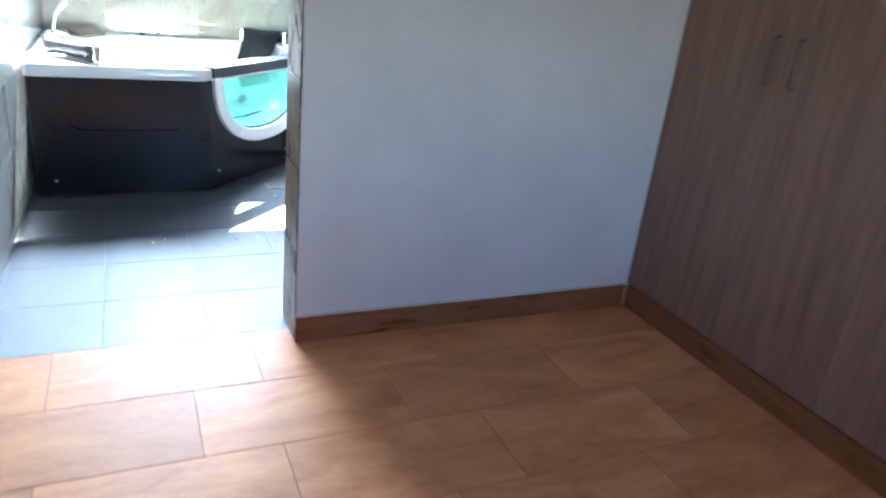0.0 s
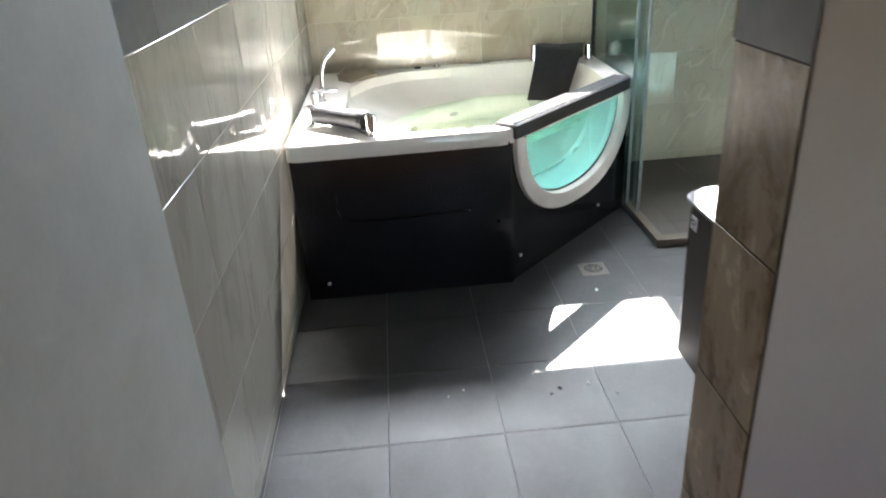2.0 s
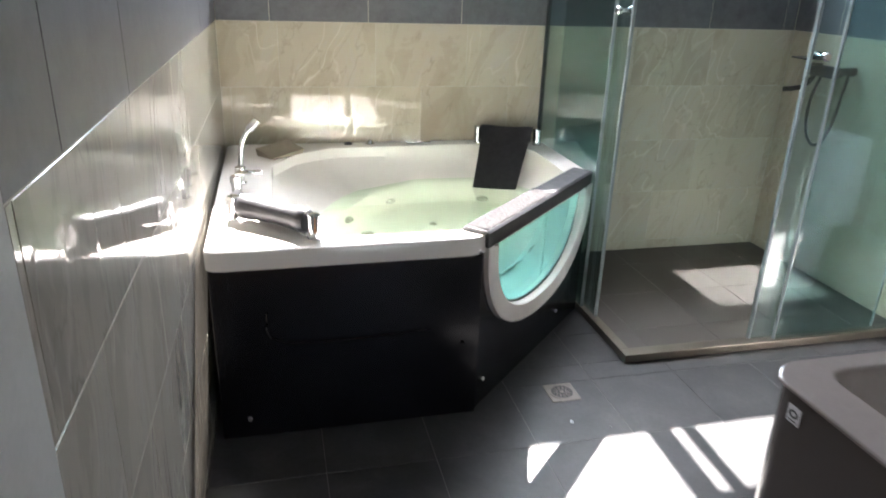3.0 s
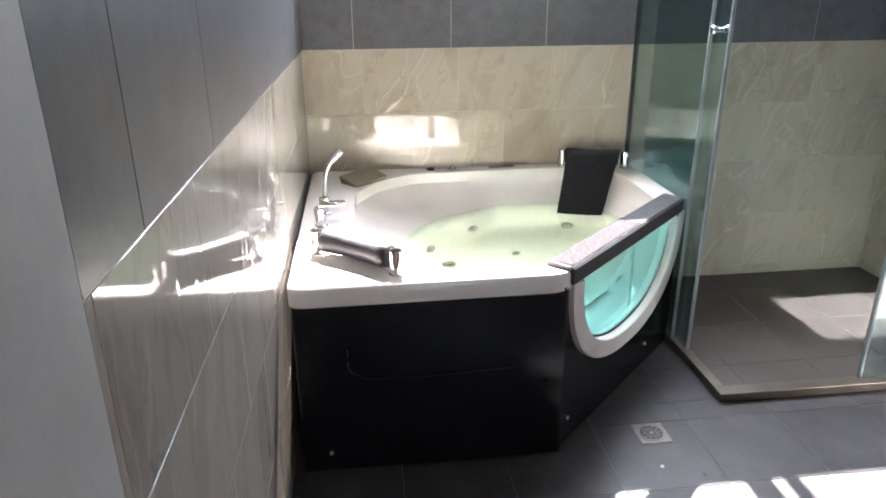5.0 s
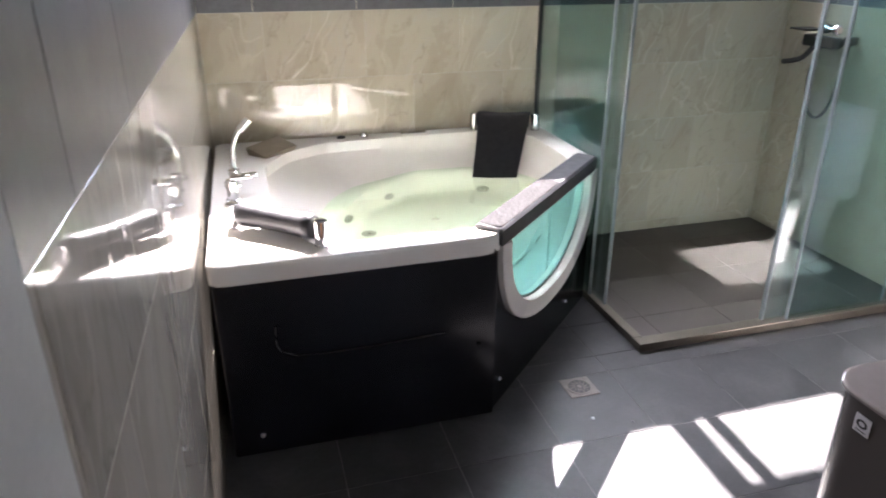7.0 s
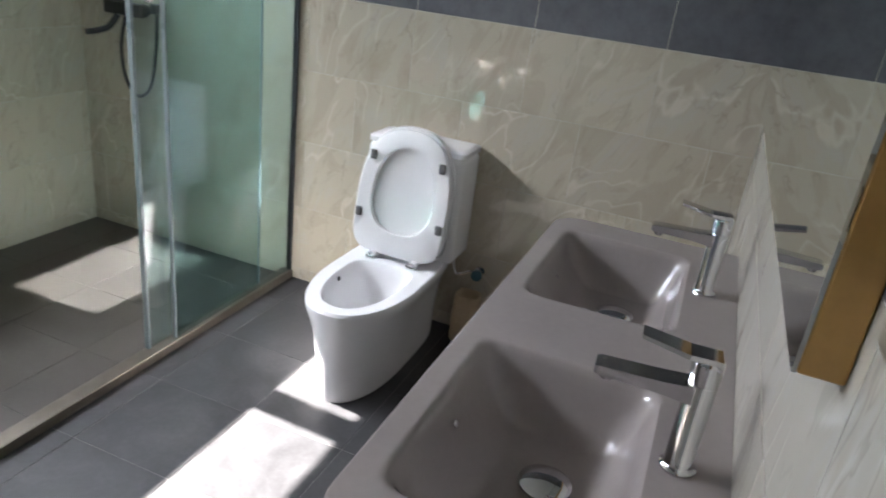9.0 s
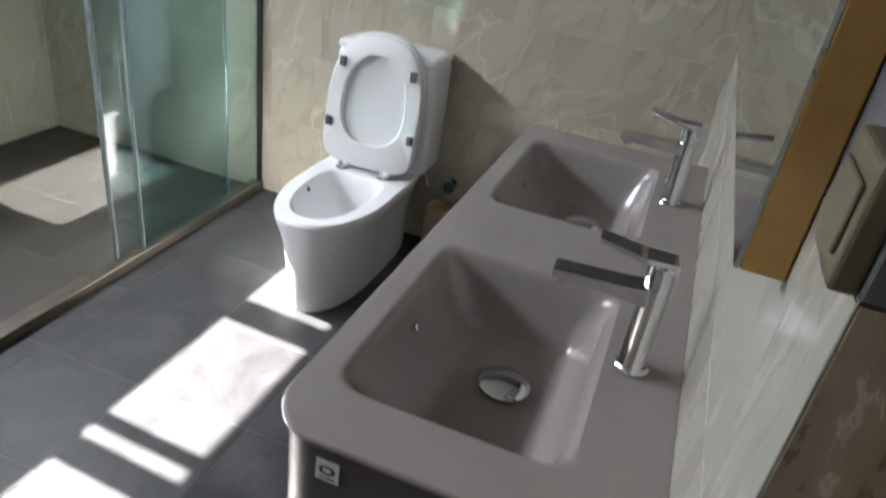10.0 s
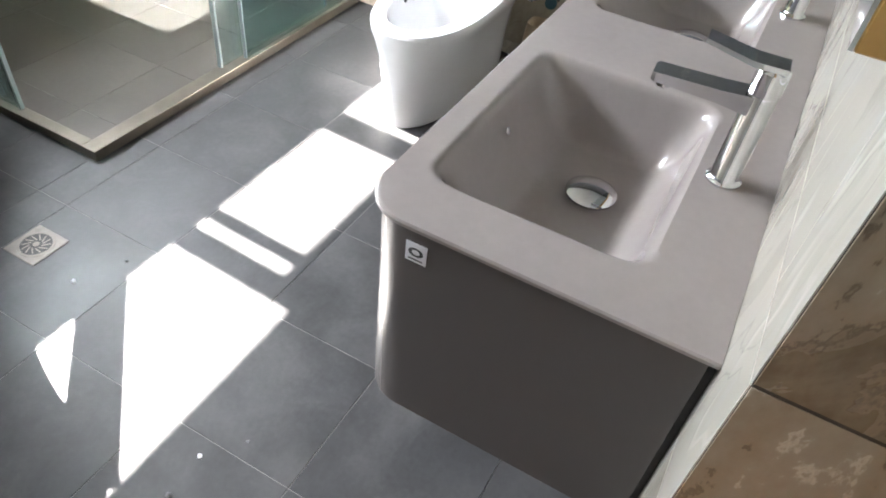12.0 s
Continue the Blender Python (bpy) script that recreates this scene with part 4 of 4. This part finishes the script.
make_toilet()
valve = thing("water_valve", "chrome stop valve with dark teal knob beside the toilet", "valve")
bm = lathe([(0.022, 0), (0.022, 0.006), (0.010, 0.008), (0.010, 0.045)], n=16)
bmesh.ops.transform(bm, matrix=Matrix.Translation((XR, 1.10, 0.32)) @ Vector((-1, 0, 0)).to_track_quat("Z", "Y").to_matrix().to_4x4(), verts=bm.verts)
part("body", bm, CHROME, valve, "", True)
bm = lathe([(0.012, 0), (0.024, 0.004), (0.026, 0.026), (0.018, 0.032)], n=16)
bmesh.ops.transform(bm, matrix=Matrix.Translation((XR - 0.045, 1.10, 0.32)) @ Vector((-1, -0.2, 0.1)).to_track_quat("Z", "Y").to_matrix().to_4x4(), verts=bm.verts)
part("knob", bm, TEAL, valve, "dark teal knob", True)
part("hose", tube([(XR - 0.03, 1.105, 0.32), (XR - 0.05, 1.13, 0.33), (XR - 0.07, 1.19, 0.31), (XR - 0.05, 1.22, 0.38)], 0.006, 8), CHROME, valve, "thin braided hose", True)
bm = bmesh.new()
loft(bm, [ring_points(XR - 0.085, 1.115, z, 0.055 * s, 0.06 * s, 20, 3.5) for z, s in ((0.0, 0.9), (0.01, 1.0), (0.10, 1.04), (0.20, 0.97), (0.235, 0.9), (0.225, 0.82), (0.12, 0.85))], True, True)
tagged(part("paper_bag", bm, TAN_CARD, smooth=True), "crumpled tan paper bag on the floor behind the toilet", "bag")

# ---- vanity ----
VX0, VX1, VY1, VTOP, VLOW = 1.256, 2.76, 0.672, 0.904, 0.432


def front_edge(x, inset=0.0, r=0.085):
    x0, x1, yf = VX0 + inset, VX1 - inset, VY1 - inset
    if x < x0 + r:
        return yf - r + math.sqrt(max(0, r * r - (x0 + r - x) ** 2))
    if x > x1 - r:
        return yf - r + math.sqrt(max(0, r * r - (x - x1 + r) ** 2))
    return yf


def vanity_xs(inset):
    x0, x1, r = VX0 + inset, VX1 - inset, 0.085
    arc = [x0 + r * (1 - math.cos(math.pi / 2 * k / 14)) for k in range(15)]
    n = 190
    mid = [x0 + r + (x1 - x0 - 2 * r) * k / n for k in range(1, n)]
    arc2 = [x1 - r * (1 - math.cos(math.pi / 2 * k / 14)) for k in range(14, -1, -1)]
    return arc + mid + arc2


SINKS = [(1.364, 1.872), (2.129, 2.637)]
SY0, SY1, SDEEP = 0.252, 0.622, 0.142


def ease(t):
    t = min(1.0, max(0.0, t))
    return t * t * (3 - 2 * t)


def basin_depth(x, y):
    """Oblong trough: steep ends, a short slope under the tap and a long one at the front, all with eased edges."""
    depth = 0.0
    for a, b in SINKS:
        if a < x < b and SY0 < y < SY1:
            r = 0.05
            dx, dy = min(x - a, b - x), min(y - SY0, SY1 - y)
            if dx < r and dy < r:
                d = r - math.hypot(r - dx, r - dy)
                if d <= 0:
                    continue
                dx = max(d, 0) if dx < dy else dx
                dy = max(d, 0) if dy <= dx else dy
            ends = ease((x - a) / 0.085) * ease((b - x) / 0.075)
            sides = ease((y - SY0) / 0.085) * ease((SY1 - y) / 0.12)
            corner = ease(min(dx, dy) / 0.03)
            depth = SDEEP * (ends * sides) ** 0.55 * (0.4 + 0.6 * corner)
    return depth


def make_vanity():
    v = thing("vanity", "wall-hung taupe vanity cabinet with rounded corners", "vanity")
    xs = vanity_xs(0.006)
    bm = bmesh.new()
    path = [(VX0 + 0.006, YW + 0.013)] + [(x, front_edge(x, 0.006)) for x in xs] + [(VX1 - 0.006, YW + 0.013)]
    loft(bm, [[(x, y, z) for x, y in path] for z in (VLOW, VLOW + 0.004, VTOP - 0.0125)], True, False)
    part("body", bm, VANITY_BODY, v, "", True)
    # shadow between cabinet and wall, put in as a near-black strip
    part("shadow_gap_strip", boxed(VX0 + 0.012, VX1 - 0.012, YW + 0.001, YW + 0.012, VLOW + 0.004, VTOP - 0.028), VANITY_DARK, v, "near-black strip painting the shadow gap behind the cabinet")
    st = part("sticker", boxed(VX0 + 0.0035, VX0 + 0.0052, 0.548, 0.584, 0.828, 0.866), STICKER, v, "small white maker's sticker")
    bm = bmesh.new()
    loft(bm, [[(VX0 + 0.003, 0.566 + r * math.cos(a), 0.849 + 0.7 * r * math.sin(a)) for a in (2 * math.pi * k / 20 for k in range(20))] for r in (0.013, 0.007)])
    part("mark", bm, INK, st, "dark oval mark")
    part("mark", boxed(VX0 + 0.0026, VX0 + 0.0034, 0.554, 0.578, 0.833, 0.835), INK, st)
    top = thing("washbasin", "pale grey ceramic double washbasin top with rounded edges", "washbasin")
    bm = bmesh.new()
    xs = vanity_xs(0.0)
    n = 76
    grid = []
    for x in xs:
        y1 = front_edge(x)
        row = []
        for j in range(n + 1):
            t = j / n
            y = YW + 0.001 + (y1 - YW - 0.001) * t
            row.append(bm.verts.new((x, y, VTOP - basin_depth(x, y))))
        grid.append(row)
    for i in range(len(xs) - 1):
        for j in range(n):
            bm.faces.new((grid[i][j], grid[i + 1][j], grid[i + 1][j + 1], grid[i][j + 1]))
    edge = [grid[0][j] for j in range(n + 1)] + [grid[i][n] for i in range(1, len(xs))] + [grid[-1][j] for j in range(n - 1, -1, -1)]
    cx, cy = (VX0 + VX1) / 2, 0.3
    prev = edge
    for dz, grow in ((-0.003, 0.003), (-0.009, 0.003), (-0.012, 0.000), (-0.012, -0.012)):
        cur = []
        for e in edge:
            d = Vector((e.co.x - cx, e.co.y - cy, 0))
            d = Vector((math.copysign(1, d.x) if abs(d.x) > 0.62 else 0, 1 if e.co.y > 0.5 else 0, 0))
            cur.append(bm.verts.new(e.co + d * grow + Vector((0, 0, dz))))
        for i in range(len(edge) - 1):
            bm.faces.new((prev[i], prev[i + 1], cur[i + 1], cur[i]))
        prev = cur
    part("basin_top", bm, BASIN, top, "", True)
    for a, b in SINKS:
        c = (a + b) / 2 + 0.038
        z = VTOP - basin_depth(c, 0.41) + 0.004
        part("basin_drain", lathe([(0.034, z - 0.008), (0.034, z + 0.002), (0.049, z + 0.003), (0.049, z + 0.008), (0.041, z + 0.013), (0.025, z + 0.017), (0.008, z + 0.019)], c, 0.41, 28), CHROME, top, "chrome pop-up drain cap", True)
        part("overflow", lathe([(0.008, 0), (0.008, 0.002), (0.004, 0.003)], n=12), CHROME, top).matrix_local = pose(c - 0.03, 0.585, VTOP - 0.05, 62, 0, 0)
    return v


make_vanity()


def make_tap(x, y):
    tap = thing("basin_tap", "tall chrome single-lever basin tap with a flat spout", "tap", "basin taps")
    part("column", lathe([(0.030, 0), (0.030, 0.004), (0.026, 0.008), (0.0235, 0.012), (0.0235, 0.164), (0.0225, 0.166)], 0, 0, 28), CHROME, tap, "", True)
    part("cap", lathe([(0.0245, 0.167), (0.0245, 0.203), (0.021, 0.207)], 0, 0, 28), CHROME, tap, "", True)
    b = bmesh.new()
    loft(b, [[(-w, yy, h0), (w, yy, h0), (w, yy, h1), (-w, yy, h1)] for yy, w, h0, h1 in ((0.005, 0.021, 0.130, 0.163), (0.06, 0.021, 0.137, 0.159), (0.158, 0.020, 0.141, 0.157), (0.164, 0.018, 0.143, 0.155))], True, True)
    spout = part("spout", b, CHROME, tap)
    part("aerator", lathe([(0.010, 0.129), (0.011, 0.131), (0.011, 0.142)], 0, 0.144, 16), CHROME, spout, "", True)
    b = bmesh.new()
    loft(b, [[(-w, yy, h0), (w, yy, h0), (w, yy, h1), (-w, yy, h1)] for yy, w, h0, h1 in ((-0.018, 0.020, 0.207, 0.216), (0.03, 0.021, 0.207, 0.216), (0.105, 0.018, 0.222, 0.229))], True, True)
    part("lever", b, CHROME, tap)
    tap.matrix_world = pose(x, y, VTOP, 0, 0, 4)
    return tap


tap_one = make_tap(1.650, 0.207)
copy_thing(tap_one, pose(2.415, 0.207, VTOP, 0, 0, 4))

# mirror
mir = thing("mirror", "large frameless wall mirror with an ochre side edge", "mirror")
part("backing", boxed(1.283, 3.05, YW + 0.001, 0.163, 1.308, 2.25, 0.002, 1), GOLD_EDGE, mir, "ochre edge")
part("mirror_glass", boxed(1.2835, 3.0495, 0.1635, 0.168, 1.3085, 2.2495), MIRROR, mir, "silvered glass")


def make_switch(z0, z1, marks):
    s = thing("wall_socket", "brown plastic socket plate on the tiled wall beside the mirror", "socket", "socket plates")
    part("box", boxed(1.094, 1.185, YW + 0.0005, YW + 0.020, z0, z1, 0.004), SOCKET_PLASTIC, s)
    part("rocker", boxed(1.106, 1.172, YW + 0.020, YW + 0.024, z0 + 0.02, z1 - 0.02, 0.002), SOCKET_PLASTIC, s)
    if marks:
        for dz in (0.03, 0.06):
            part("mark", boxed(1.13, 1.145, YW + 0.024, YW + 0.0248, z0 + dz, z0 + dz + 0.012), STICKER, s)
    return s


make_switch(1.40, 1.49, False)
make_switch(1.53, 1.64, True)


# crumbs left on the floor
rc = random.Random(11)
for x, y, r in ((1.02, 1.02, 0.008), (1.13, 1.03, 0.007), (0.98, 0.99, 0.006), (1.36, 1.72, 0.008), (1.50, 1.66, 0.006), (0.60, 1.03, 0.006), (0.66, 1.06, 0.005), (1.22, 0.96, 0.005)):
    b = bmesh.new()
    bmesh.ops.create_icosphere(b, subdivisions=1, radius=r)
    for v in b.verts:
        v.co = Vector((v.co.x * rc.uniform(0.7, 1.4), v.co.y * rc.uniform(0.7, 1.3), max(0, v.co.z * 0.6 + r * 0.3)))
    crumb = tagged(part("crumb", b, STICKER if rc.random() > 0.4 else GREY_RUBBER), "small crumb of plaster on the dark floor tiles", "debris", "crumbs on the floor")
    crumb.location = (x, y, 0)

# ---- wardrobe in the bedroom ----
def make_wardrobe():
    w = thing("wardrobe", "floor-to-ceiling dark brown wood-veneer fitted wardrobe", "wardrobe")
    part("carcass", boxed(XWARD + 0.02, XWARD + 0.595, YREAR + 0.3, YBED - 0.004, 0.0, TOP - 0.01), WARDROBE_DARK, w)
    part("filler", boxed(XWARD + 0.001, XWARD + 0.019, YBED - 0.040, YBED - 0.003, 0.118, TOP - 0.01, 0.001, 1), WARDROBE, w)
    part("plinth", boxed(XWARD - 0.004, XWARD + 0.019, YREAR + 0.3, YBED - 0.014, 0.0, 0.112, 0.002, 1), SKIRTING, w, "brown skirting strip")
    y = YBED - 0.043
    k = 0
    while y - 0.53 > YREAR + 0.3:
        door = part("door", boxed(XWARD, XWARD + 0.019, y - 0.53, y, 0.120, TOP - 0.02, 0.0015, 1), WARDROBE, w)
        hy = y - 0.53 + 0.055 if k % 2 == 0 else y - 0.055
        b = tube([(XWARD, hy, 1.20), (XWARD - 0.022, hy, 1.202), (XWARD - 0.026, hy, 1.23), (XWARD - 0.026, hy, 1.345), (XWARD - 0.022, hy, 1.373), (XWARD, hy, 1.375)], 0.0042, 8, 5)
        part("handle", b, BRONZE, door, "slim bow handle", True)
        y -= 0.534
        k += 1
    return w


make_wardrobe()


# ---- tiles ----
def slab(w, h, cache={}):
    """One tile lying in its own plane, proud of the joint by G, with eased edges."""
    key = (round(w, 4), round(h, 4))
    if key not in cache:
        e = 0.0007
        b = bmesh.new()
        loft(b, [[(-w / 2, -h / 2, 0), (w / 2, -h / 2, 0), (w / 2, h / 2, 0), (-w / 2, h / 2, 0)],
                 [(-w / 2, -h / 2, G - e), (w / 2, -h / 2, G - e), (w / 2, h / 2, G - e), (-w / 2, h / 2, G - e)],
                 [(-w / 2 + e, -h / 2 + e, G), (w / 2 - e, -h / 2 + e, G), (w / 2 - e, h / 2 - e, G), (-w / 2 + e, h / 2 - e, G)]], False, True)
        me = bpy.data.meshes.new("tile")
        b.to_mesh(me)
        b.free()
        cache[key] = me
    return cache[key]


MESHES = {}


def lay(parent, origin, right, up, u0, u1, v0, v1, pu, pv, offu, offv, material, stagger=0.0, joint=0.003, name="tile", rnd=random.Random(3)):
    """Tiles over the rectangle u0..u1, v0..v1 of a plane, cut at its edges."""
    right, up = Vector(right), Vector(up)
    nor = right.cross(up)
    basis = Matrix((right, up, nor)).transposed().to_4x4()
    r = 0
    v = offv - pv * math.ceil((offv - v0) / pv)
    while v < v1 - 1e-6:
        b, t = max(v, v0), min(v + pv, v1)
        k = round((v - offv) / pv)
        off = offu + stagger * pu * (k % 2)
        u = off - pu * math.ceil((off - u0) / pu)
        while u < u1 - 1e-6:
            l, q = max(u, u0), min(u + pu, u1)
            if q - l > 0.012 and t - b > 0.012:
                me = slab(q - l - joint, t - b - joint)
                key = (me.name, material.name)
                if key not in MESHES:
                    c = me.copy()
                    c.materials.clear()
                    c.materials.append(material)
                    MESHES[key] = c
                ob = new(name, MESHES[key])
                ob.parent = parent
                p = Vector(origin) + right * ((l + q) / 2) + up * ((b + t) / 2)
                ob.matrix_world = Matrix.Translation(p) @ basis @ pose(0, 0, 0, rnd.uniform(-0.08, 0.08), rnd.uniform(-0.08, 0.08), 0)
            u += pu
        v += pv


def two_tone(parent, origin, right, u0, u1, beige, offb, offd, v1=TOP):
    lay(parent, origin, right, (0, 0, 1), u0, u1, 0.0, ZD, PITCH, ROW, offb, ZD, beige, 0.5)
    lay(parent, origin, right, (0, 0, 1), u0, u1, ZD, v1, PITCH, ROW, offd, ZD, SLATE)


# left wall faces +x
two_tone(wall_left, (-G - SKEW * YB, 0, 0), Vector((SKEW, 1, 0)).normalized(), 0.42, YB, SHADED_BEIGE, 0.70, 0.66)
# back wall faces -y
two_tone(wall_back, (0, YB + G, 0), (1, 0, 0), 0.0, XR, BEIGE, 0.05, 0.268, SILL)
lay(wall_back, (0, YB + G, 0), (1, 0, 0), (0, 0, 1), 0.0, XR, HEAD, TOP, PITCH, ROW, 0.268, ZD, SLATE)
lay(wall_back, (0, YB + G, 0), (1, 0, 0), (0, 0, 1), WINDOWS[1][1], XR, SILL, HEAD, PITCH, ROW, 0.268, ZD, SLATE)
# right wall faces -x
two_tone(wall_right, (XR + G, 0, 0), (0, -1, 0), -YB, -YW, BEIGE, -0.78, -1.029)
# partition faces +y
two_tone(wall_vanity, (0, YW - G, 0), (-1, 0, 0), -XR, -JAMB, PARTITION_TILE, -1.50, -1.60)
# doorway reveal faces -x
structure("trim_jamb", boxed(JAMB + G - 0.0008, JAMB + G + 0.003, YBED, YW - G, 0.0, TOP), GROUT_JAMB, "dark joint bed behind the doorway tiles", "trim")
lay(wall_vanity, (JAMB + G, 0, 0), (0, -1, 0), (0, 0, 1), -YW, -YBED, 0.0, ZD, PITCH, ROW, -YW - 0.1, ZD, JAMB_TILE, 0.0, 0.005)
lay(wall_vanity, (JAMB + G, 0, 0), (0, -1, 0), (0, 0, 1), -YW, -YBED, ZD, TOP, PITCH, ROW, -YW - 0.1, ZD, SLATE)
# floors
lay(floor, (0, 0, -G), (1, 0, 0), (0, 1, 0), -0.05, XR, 0.0, SY, 0.4, 0.4, 0.375, 0.0, FLOOR_TILE, 0.0, 0.0022)
lay(floor, (0, 0, -G), (1, 0, 0), (0, 1, 0), -0.03, SX, SY, YB, 0.4, 0.4, 0.375, 0.0, FLOOR_TILE, 0.0, 0.0022)
lay(floor, (0, 0, -G), (1, 0, 0), (0, 1, 0), SX, XR, SY, YB, 0.4, 0.4, 0.375, 0.0, SHOWER_TILE, 0.0, 0.0018)
lay(floor_bed, (0, 0, -G), (1, 0, 0), (0, 1, 0), -0.1, XWARD, YREAR, 0.0, 0.71, 0.372, 0.675, 0.0, WOOD_TILE, 0.346, 0.0025)
